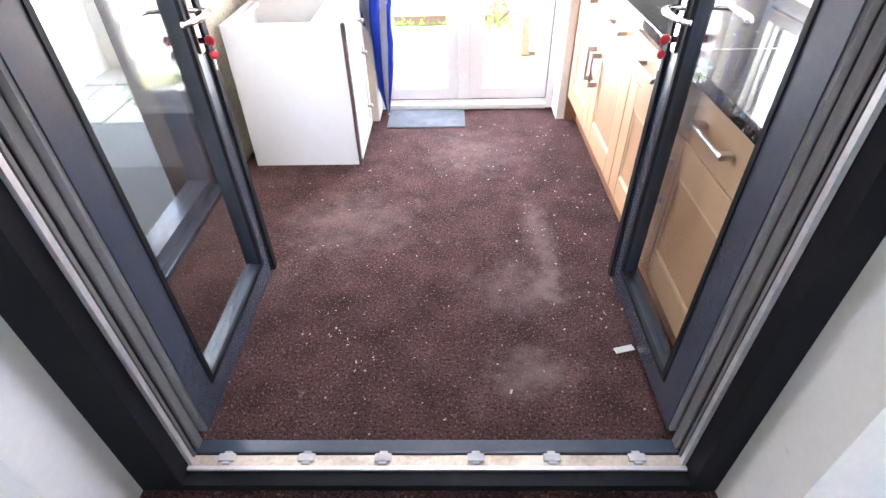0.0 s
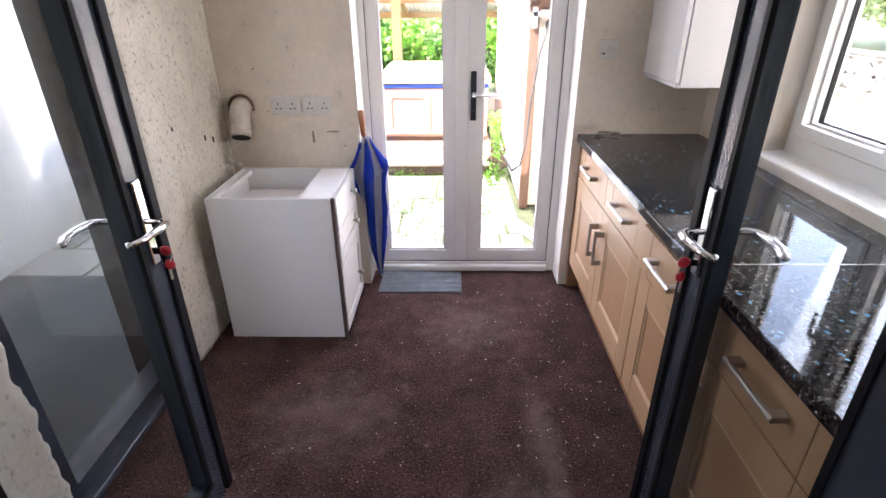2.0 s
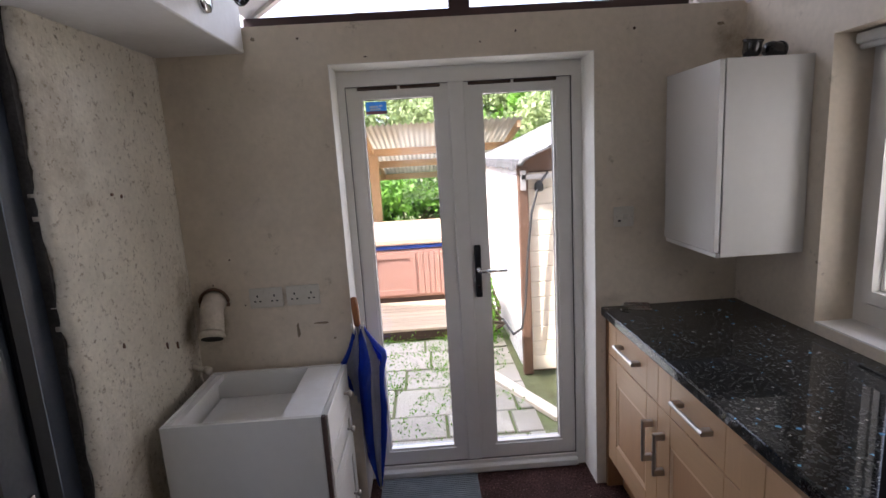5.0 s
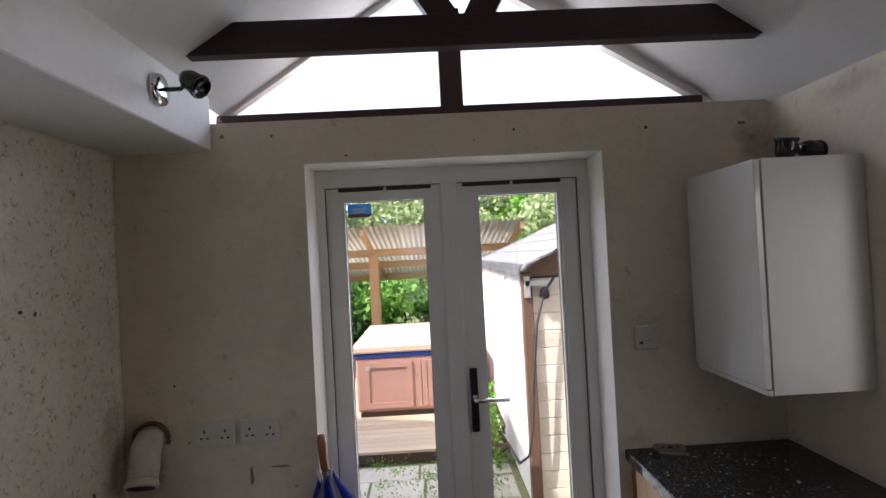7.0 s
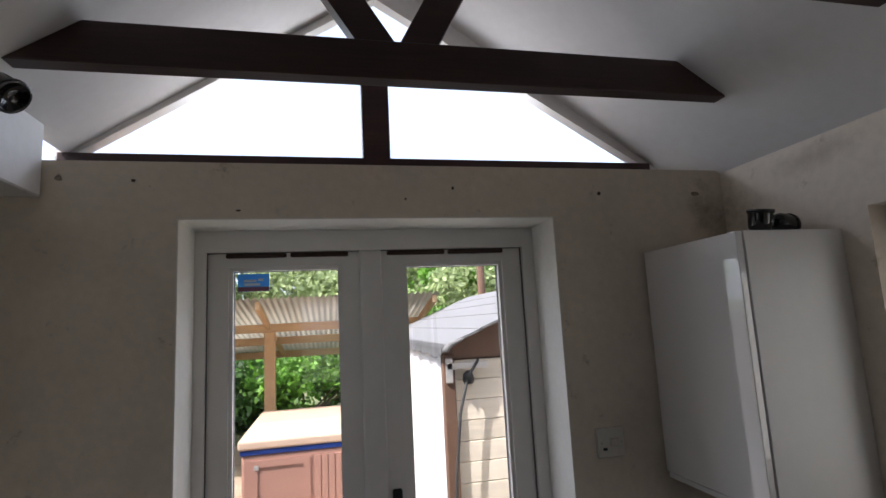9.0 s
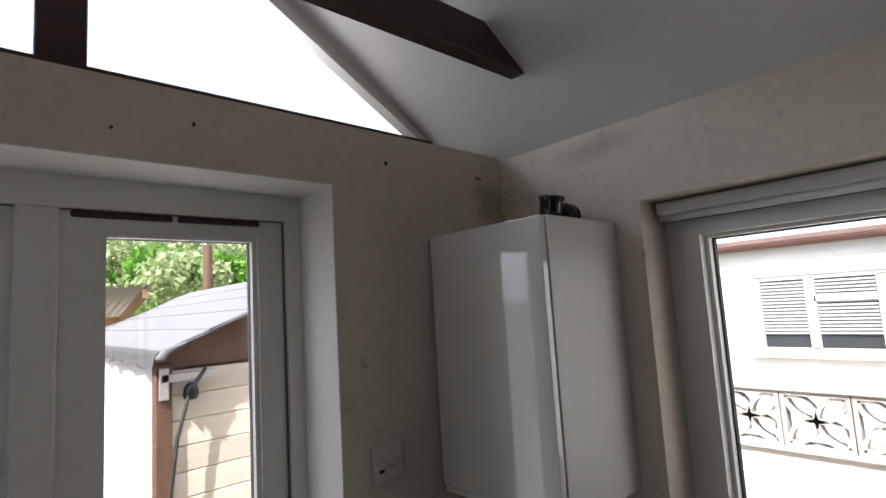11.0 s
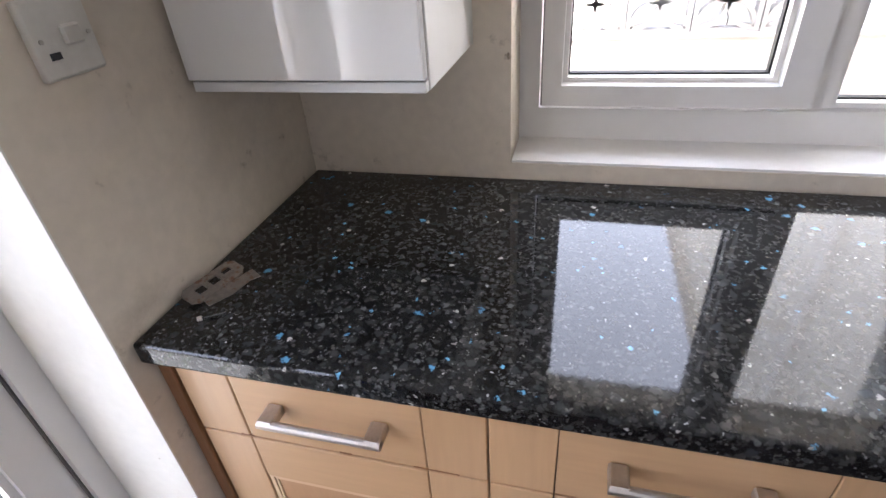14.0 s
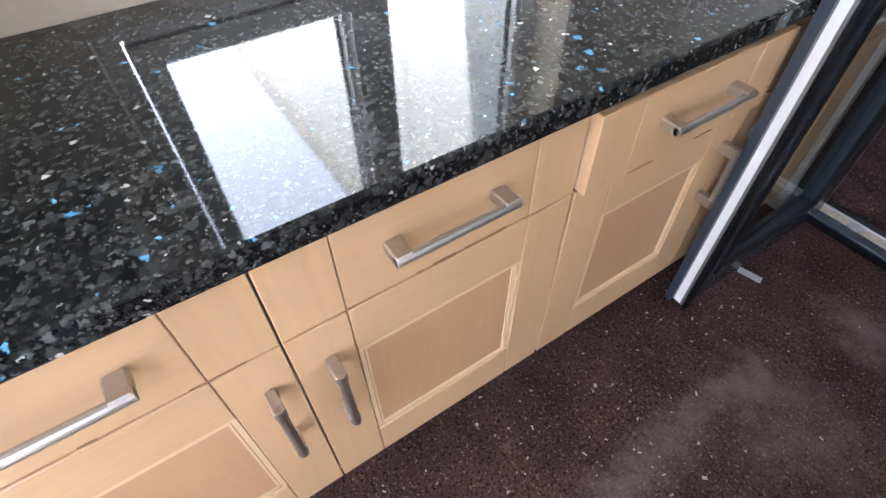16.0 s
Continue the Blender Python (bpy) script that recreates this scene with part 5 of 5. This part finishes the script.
# ---- shed ----
SY, SX = 4.65, 0.64
sh = thing("shed", (1.6, 5.5, GZ), "shed with white side wall, timber boarded front and felt roof", "shed")
bm = bmesh.new()
prism(bm, [(SX + 0.02, SY + 0.02), (SX + 0.08, SY + 0.02), (SX + 0.07, 7.92), (SX + 0.01, 7.92)], "z", GZ, 1.53)
part("side_wall", bm, M["render"], sh, "white painted side wall")
part("back_wall", B((SX + 0.02, 2.9, 7.88, 7.94, GZ, 1.50)), M["render"], sh)
part("corner_post", B((SX, SX + 0.072, SY - 0.045, SY + 0.03, GZ, 1.50), bevel=0.004), M["brownpost"], sh, "brown corner post")
part("front_backing", B((SX + 0.06, 2.9, SY + 0.022, SY + 0.04, GZ, 1.55)), M["brownpost"], sh)


def rake(x):
    return 1.555 + 0.375 * (min(x, 3.5 - x) - 0.66)


z = GZ + 0.02
while z < 1.40:
    part("cladding_board", B((SX + 0.076, 2.85, SY - 0.006, SY + 0.018, z, z + 0.1195), bevel=0.004), M["clad"], sh)
    z += 0.1225
bm = bmesh.new()
prism(bm, [(SX + 0.005, 1.475), (2.84, 1.475), (2.84, rake(2.84)), (1.75, rake(1.75)), (SX + 0.005, rake(SX + 0.005))], "y", SY - 0.02, SY + 0.02)
part("gable_board", bm, M["brownpost"], sh, "dark brown gable board")
# felt roof in lapped strips that run along the slope, low at the eave
for side in (0, 1):
    for i in range(5):
        a, b = 0.63 + i * 0.225, min(0.63 + i * 0.225 + 0.245, 1.75)
        zz = 0.020 + 0.005 * i
        poly = [(a, rake(a) + zz), (b, rake(b) + zz), (b, rake(b) + zz - 0.016), (a, rake(a) + zz - 0.016)]
        if side:
            poly = [(3.5 - u, v) for u, v in poly]
        part("felt_strip", prism(bmesh.new(), poly, "y", SY - 0.13, 7.98), M["felt"], sh, "grey felt strip")
bm = bmesh.new()
cr = []
for i in range(71):
    yy = SY - 0.13 + i * 0.05
    n1, n2 = noise.noise((yy * 5, 0, 0)), noise.noise((yy * 7, 5, 0))
    cr.append([bm.verts.new((0.635, yy, rake(0.63) + 0.026)), bm.verts.new((0.612 + 0.010 * n1, yy, rake(0.63) - 0.005)), bm.verts.new((0.606 + 0.025 * n2, yy, rake(0.63) - 0.052 + 0.03 * n1))])
for a, b in zip(cr, cr[1:]):
    for k in range(2):
        bm.faces.new((a[k], b[k], b[k + 1], a[k + 1]))
bmesh.ops.solidify(bm, geom=bm.faces[:], thickness=0.006)
part("felt_flap", bm, M["felt"], sh, "ragged felt edge hanging over the eave", smooth=True)
part("felt_curl", tube(bmesh.new(), [(0.62 + 0.022 * k, SY - 0.135 - 0.006 * (k % 2), rake(0.62 + 0.022 * k) + 0.006 - (0.02 if k < 2 else 0)) for k in range(7)], [0.012, 0.022, 0.020, 0.015, 0.012, 0.010, 0.006], 9), M["felt"], sh, "curled felt corner", smooth=True)
jb = thing("junction_box", (0.78, SY - 0.03, 1.4), "pale bracket and cable box on the shed corner", "cable box")
part("bracket", B((SX + 0.02, SX + 0.28, SY - 0.062, SY - 0.046, 1.41, 1.45), (SX + 0.012, SX + 0.055, SY - 0.062, SY - 0.046, 1.33, 1.48), bevel=0.003), M["alu"], jb)
part("lamp_body", lathe(bmesh.new(), [(0.010, 0), (0.028, 0.006), (0.036, 0.022), (0.032, 0.06), (0.010, 0.085)], pose(SX + 0.15, SY - 0.06, 1.315), 18), M["blackmetal"], jb, smooth=True)
cb = solid("hanging_cable", tube(bmesh.new(), [(0.86, SY - 0.06, 1.46), (0.78, SY - 0.08, 1.36), (0.72, SY - 0.09, 1.15), (0.68, SY - 0.09, 0.8), (0.655, SY - 0.09, 0.45), (0.62, SY - 0.09, 0.26), (0.56, SY - 0.05, 0.20), (0.53, SY + 0.3, 0.22)], 0.010, 8), M["cable"], "dark cable looping down the shed post", "cable", smooth=True)
lp = solid("loose_plank", B((-0.55, 0.55, -0.05, 0.05, 0, 0.035), bevel=0.004), M["clad"], "pale plank lying on the paving by the shed", "plank")
lp.matrix_world = pose(0.50, 4.38, GZ - 0.01, 0, 0, -64)

# ---- neighbour's low wall with pierced screen blocks ----
nw = thing("garden_wall", (3.35, 2.0, GZ), "cream garden wall topped with pierced screen blocks", "wall")
part("wall_body", B((3.34, 3.46, 0.82, 6.0, GZ, 0.795), bevel=0.006), M["cream"], nw)
part("ledge_pipe", rod(bmesh.new(), (3.325, 0.9, 0.80), (3.325, 6.0, 0.80), 0.013), M["plastic"], nw, "thin pale pipe along the wall")
BP = 0.3235


def screen_block(yc):
    z0, z1 = 0.805, 1.108
    y0, y1 = yc - BP / 2 + 0.003, yc + BP / 2 - 0.003
    zc, r = (z0 + z1) / 2, 0.15
    bm = bmesh.new()
    ring(bm, "x", y0, y1, z0, z1, 0.022, 3.355, 3.445)
    for sy in (-1, 1):
        for sz in (-1, 1):
            # two arcs per quarter make a petal from the corner to the middle
            c0, c1 = Vector((yc + sy * 0.137, zc + sz * 0.128)), Vector((yc, zc))
            for bend in (-1, 1):
                mid = (c0 + c1) / 2
                d = (c1 - c0).normalized()
                nrm = Vector((-d.y, d.x)) * bend * 0.042
                pts = []
                for k in range(7):
                    u = k / 6
                    p = c0.lerp(c1, u) + nrm * (4 * u * (1 - u))
                    pts.append(p)
                for a, b in zip(pts, pts[1:]):
                    t2 = Vector((-(b - a).y, (b - a).x)).normalized() * 0.011
                    prism(bm, [tuple(a - t2), tuple(b - t2), tuple(b + t2), tuple(a + t2)], "x", 3.362, 3.438)
    return part("screen_block", bm, M["screen"], nw, "pierced weathered concrete block with petal openings")


for i in range(-3, 10):
    screen_block(2.335 + i * BP)
part("coping", B((3.34, 3.46, 1.2, 5.4, 1.109, 1.13), bevel=0.004), M["screen"], nw)
tp = thing("garden_tap", (3.39, 2.20, 1.12), "small dark tap on top of the garden wall", "tap")
part("stem", rod(bmesh.new(), (3.39, 2.20, 1.125), (3.39, 2.20, 1.175), 0.012), M["blackmetal"], tp)
part("spout", tube(bmesh.new(), [(3.39, 2.21, 1.165), (3.39, 2.17, 1.16), (3.39, 2.145, 1.14)], 0.011, 8), M["blackmetal"], tp)
part("knob", rod(bmesh.new(), (3.39, 2.185, 1.182), (3.39, 2.225, 1.178), 0.012), M["brownpost"], tp)

# ---- bungalow across the yard ----
HX = 7.4
hs = thing("bungalow", (HX, 1.5, GZ), "white rendered bungalow with tiled roof and brown gutter", "house")
part("wall", holed("x", (0.80, 6.5), (GZ, 2.20), [(2.30, 4.12, 0.86, 1.80), (0.95, 1.86, 0.0, 1.92)], HX, HX + 0.25), M["render"], hs)
part("interior", B((HX + 0.5, HX + 0.55, 0.80, 6.5, GZ, 2.2)), M["darkglass"], hs)
wn1 = part("window", ring(bmesh.new(), "x", 2.30, 4.12, 0.86, 1.80, 0.055, HX + 0.02, HX + 0.10), M["upvc"], hs, "white framed window with blinds")
part("mullion", B((HX + 0.02, HX + 0.10, 2.80, 2.90, 0.90, 1.76)), M["upvc"], wn1)
part("mullion", B((HX + 0.02, HX + 0.10, 3.48, 3.58, 0.90, 1.76)), M["upvc"], wn1)
part("transom", B((HX + 0.02, HX + 0.10, 2.90, 3.50, 1.47, 1.53)), M["upvc"], wn1)
part("sill", B((HX - 0.07, HX + 0.02, 2.22, 4.20, 0.80, 0.86), bevel=0.005), M["render"], wn1)
part("pane", B((HX + 0.06, HX + 0.065, 2.35, 4.07, 0.90, 1.75)), M["darkglass"], wn1)
for i in range(17):
    zz = 1.08 + i * 0.041
    part("blind_slat", B((HX + 0.036, HX + 0.056, 2.36, 2.79, zz, zz + 0.026)), M["blind"], wn1)
    part("blind_slat", B((HX + 0.036, HX + 0.056, 2.91, 3.475, zz, zz + 0.026)), M["blind"], wn1)
    part("blind_slat", B((HX + 0.036, HX + 0.056, 3.585, 4.06, zz, zz + 0.026)), M["blind"], wn1)
hd2 = part("front_door", B((HX + 0.05, HX + 0.10, 1.02, 1.79, 0.02, 1.86), bevel=0.004), M["upvc"], hs, "white plastic door with an arched pane")
part("door_frame", ring(bmesh.new(), "x", 0.95, 1.86, 0.0, 1.92, 0.07, HX - 0.01, HX + 0.08), M["upvc"], hd2)
arch = [(1.25, 0.88), (1.60, 0.88), (1.60, 1.42)] + [(1.425 + 0.175 * math.cos(a), 1.42 + 0.09 * math.sin(a)) for a in (math.pi * k / 10 for k in range(1, 10))] + [(1.25, 1.42)]
part("arched_pane", prism(bmesh.new(), arch, "x", HX + 0.035, HX + 0.052), M["darkglass"], hd2)
fa = [(1.425 + (u - 1.425) * 1.14, 1.14 + (v - 1.14) * 1.10) for u, v in arch]
part("arch_moulding", prism(bmesh.new(), fa, "x", HX + 0.042, HX + 0.052), M["upvc"], hd2)
part("handle", B((HX + 0.01, HX + 0.05, 1.735, 1.755, 0.80, 1.02), bevel=0.004), M["blackmetal"], hd2)
part("door_hood", B((HX - 0.05, HX, 0.90, 1.92, 1.93, 1.97)), M["upvc"], hs)
part("gutter", rod(bmesh.new(), (HX - 0.10, 0.80, 2.20), (HX - 0.10, 6.6, 2.20), 0.055, seg=12), M["gutter"], hs, "brown gutter")
bm = bmesh.new()
prism(bm, [(HX - 0.16, 2.22), (HX + 3.6, 2.50), (HX + 3.6, 2.58), (HX - 0.16, 2.27)], "y", 0.80, 6.7)
part("roof", bm, M["rooftile"], hs, "low brown tiled roof")
wl = thing("wall_lamp", (HX, 2.065, 1.5), "small round wall ornament with a hook", "wall lamp")
part("bracket", tube(bmesh.new(), [(HX, 2.065, 1.66), (HX - 0.05, 2.065, 1.64), (HX - 0.06, 2.065, 1.56)], 0.012, 8), M["blackmetal"], wl)
part("disc", lathe(bmesh.new(), [(0.02, -0.02), (0.085, -0.015), (0.095, 0), (0.085, 0.015), (0.02, 0.02)], pose(HX - 0.06, 2.065, 1.48, 0, 90, 0), 18), M["screen"], wl, smooth=True)
# taller house behind
th = thing("far_house", (14, 1.0, GZ), "pale two storey house behind the bungalow", "house")
part("wall", B((14.0, 19.0, -2.5, 4.4, GZ, 5.6)), M["cream"], th)
bm = bmesh.new()
prism(bm, [(13.6, 5.5), (16.5, 7.6), (19.4, 5.5)], "y", -2.8, 4.7)
part("roof", bm, M["rooftile"], th)
for yy in (-1.3, 1.0, 3.0):
    fw_ = part("window", ring(bmesh.new(), "x", yy, yy + 1.35, 3.45, 4.6, 0.09, 13.95, 14.02), M["upvc"], th)
    part("pane", B((13.98, 14.01, yy + 0.08, yy + 1.27, 3.53, 4.52)), M["darkglass"], fw_)

# main house behind the kitchen: its rear wall runs on beside the yard
mh = thing("main_house", (2.0, -2.0, GZ), "cream rendered two storey house that the kitchen is built onto", "house")
part("wall", B((2.42, 12.0, -5.0, 0.78, GZ, 4.72)), M["cream"], mh, "cream rear wall")
part("upper_wall", B((-5.0, 2.415, -5.0, 0.45, 2.56, 4.72)), M["cream"], mh)
part("soffit", B((-5.3, 12.3, 0.30, 0.87, 4.72, 4.79)), M["render"], mh, "white eave board")
bm = bmesh.new()
prism(bm, [(0.93, 4.77), (-2.2, 6.8), (-5.5, 4.77)], "x", -5.3, 12.3)
part("roof", bm, M["rooftile"], mh)
dp = part("downpipe", rod(bmesh.new(), (3.4, 0.83, GZ), (3.4, 0.83, 4.7), 0.034), M["plastic"], mh, "white plastic downpipe")
part("branch", rod(bmesh.new(), (3.4, 0.84, 3.0), (4.3, 0.84, 3.7), 0.028), M["plastic"], dp)

# unseen wing added on the other side to cast shade on the paving
nb = thing("shading_wing", (-5.5, 1.5, GZ), "unseen plain two storey wing added to shade the paving", "house")
part("wall", B((-8.5, -3.4, -5.0, 4.1, GZ, 5.5)), M["cream"], nb)
part("roof", prism(bmesh.new(), [(-8.8, 5.5), (-3.2, 5.5), (-3.2, 5.65), (-5.9, 7.0), (-8.8, 5.65)], "y", -5.2, 4.2), M["rooftile"], nb)

# ---- planting ----
def bush(name, at, size, n, leaf, material, seed, label, category="bush", trunk=0.0, group=""):
    """Limbs and a crown of many small leaves gathered in uneven clumps."""
    r = np.random.default_rng(seed)
    ob = thing(name, at, label, category, group)
    at, size = np.array(at), np.array(size)
    k = 26
    cl = r.normal(size=(k, 3)) * 0.36
    cl[:, 2] = r.uniform(-0.5, 0.5, k)
    cr_ = r.uniform(0.16, 0.30, k)
    base = at + np.array([0, 0, trunk + size[2] / 2])
    if trunk:
        bm = bmesh.new()
        tube(bm, [tuple(at + np.array([0, 0, -0.1])), tuple(at + np.array([0.05, 0.03, trunk * 0.6])), tuple(base)], [trunk * 0.055, trunk * 0.042, trunk * 0.015], 10)
        part("trunk", bm, M["bark"], ob, smooth=True)
    bm = bmesh.new()
    for c in cl[:9]:
        e = base + c * size
        s = at + np.array([0, 0, trunk * 0.8 if trunk else 0.05])
        m = (s + e) / 2 + r.normal(size=3) * 0.06
        tube(bm, [tuple(s), tuple(m), tuple(e)], [0.03 + trunk * 0.01, 0.02, 0.006], 6)
    part("limbs", bm, M["bark"], ob)
    which = r.integers(0, k, n)
    d = r.normal(size=(n, 3))
    d /= np.linalg.norm(d, axis=1)[:, None]
    rad = cr_[which] * r.uniform(0.35, 1.0, n) ** 0.5
    pts = base + (cl[which] + d * rad[:, None]) * size
    pts[:, 2] = np.maximum(pts[:, 2], at[2] + 0.02)
    q = quads("crown", pts - at, leaf, material, r, ob)
    return ob


for i, (x, y, w_, h, mt, s) in enumerate(((-3.2, 13.2, 2.6, 1.7, "leafa", 1), (-1.9, 12.6, 2.2, 1.5, "leafb", 2), (-0.6, 12.8, 2.4, 1.6, "leafa", 3), (0.8, 13.4, 2.6, 1.9, "leafb", 4), (2.4, 13.0, 2.6, 1.8, "leafa", 5), (-5.2, 12.4, 2.8, 1.9, "leafb", 6))):
    bush("bush", (x, y, GZ - 0.05), (w_, 1.8, h), 3800, 0.045, M[mt], s, "leafy green garden bush" if mt == "leafa" else "dense dark green garden bush", group="garden bushes")
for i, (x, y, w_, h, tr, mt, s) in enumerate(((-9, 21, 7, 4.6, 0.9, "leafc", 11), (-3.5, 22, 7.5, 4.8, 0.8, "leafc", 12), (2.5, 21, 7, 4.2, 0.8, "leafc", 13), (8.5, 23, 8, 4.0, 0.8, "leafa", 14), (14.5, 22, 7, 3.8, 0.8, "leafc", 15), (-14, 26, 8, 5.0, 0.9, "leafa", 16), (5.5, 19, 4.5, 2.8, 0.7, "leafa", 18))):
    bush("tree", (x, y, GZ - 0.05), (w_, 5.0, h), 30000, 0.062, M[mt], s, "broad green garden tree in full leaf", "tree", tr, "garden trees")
bush("climber", (0.50, 5.55, GZ), (0.14, 0.6, 0.6), 700, 0.012, M["leafa"], 31, "climbing weed at the foot of the shed wall", "plant")

# weeds in the paving joints
rw = np.random.default_rng(8)
cx = np.concatenate([rw.normal((0.02, 4.9, 0), (0.10, 0.45, 0), (60, 3)), rw.normal((-0.3, 4.6, 0), (0.25, 0.5, 0), (60, 3)), rw.normal((0.15, 5.45, 0), (0.7, 0.08, 0), (60, 3)), rw.normal((0.33, 4.9, 0), (0.08, 0.4, 0), (40, 3)), rw.uniform((-2.6, 3.5, 0), (0.5, 5.5, 0), (120, 3))])
pts = []
for c in cx:
    hgt = rw.uniform(0.02, 0.10)
    for k in range(14):
        u = rw.uniform()
        pts.append((c[0] + rw.normal() * 0.03, c[1] + rw.normal() * 0.03, GZ + u * hgt))
wq = quads("weeds", np.array(pts), 0.0045, M["leafa"], rw, up=2.0, aspect=2.6)
tagged(wq, "small green weeds growing between paving slabs", "weeds", "", "stuff")

# ---- pieces: paving slabs ----
rp = np.random.default_rng(21)
pav = bpy.data.objects["pavement"]
y = 3.33
row = 0
while y < 5.52:
    d = (0.44, 0.30, 0.44, 0.36, 0.40, 0.30)[row % 6]
    x = -3.5 + (0.23 if row % 2 else 0)
    while x < 0.62:
        w_ = float(rp.choice((0.30, 0.44, 0.44, 0.60)))
        x1 = min(x + w_ - 0.022, 0.60)
        if x1 - x > 0.08:
            dz = float(rp.uniform(-0.006, 0.008))
            part("slab", B((x, x1, y, min(y + d - 0.022, 5.585), GZ - 0.04, GZ + dz), bevel=0.006), M["concrete"], pav)
        x += w_
    y += d
    row += 1

# boundary fence on the left of the garden: upright boards
fe = thing("garden_fence", (-3.3, 8.0, GZ), "weathered upright board fence along the garden", "fence")
for i in range(6):
    part("post", B((-3.36, -3.28, 3.45 + i * 1.8, 3.53 + i * 1.8, GZ - 0.05, 1.75)), M["brownpost"], fe)
for k, zz in enumerate((0.25, 1.4)):
    part("rail", B((-3.28, -3.245, 3.45, 12.5, zz, zz + 0.08)), M["brownpost"], fe)
y = 3.45
while y < 12.5:
    part("board", B((-3.31, -3.285, y, y + 0.115, GZ, 1.68), bevel=0.003), M["deck"], fe)
    y += 0.122
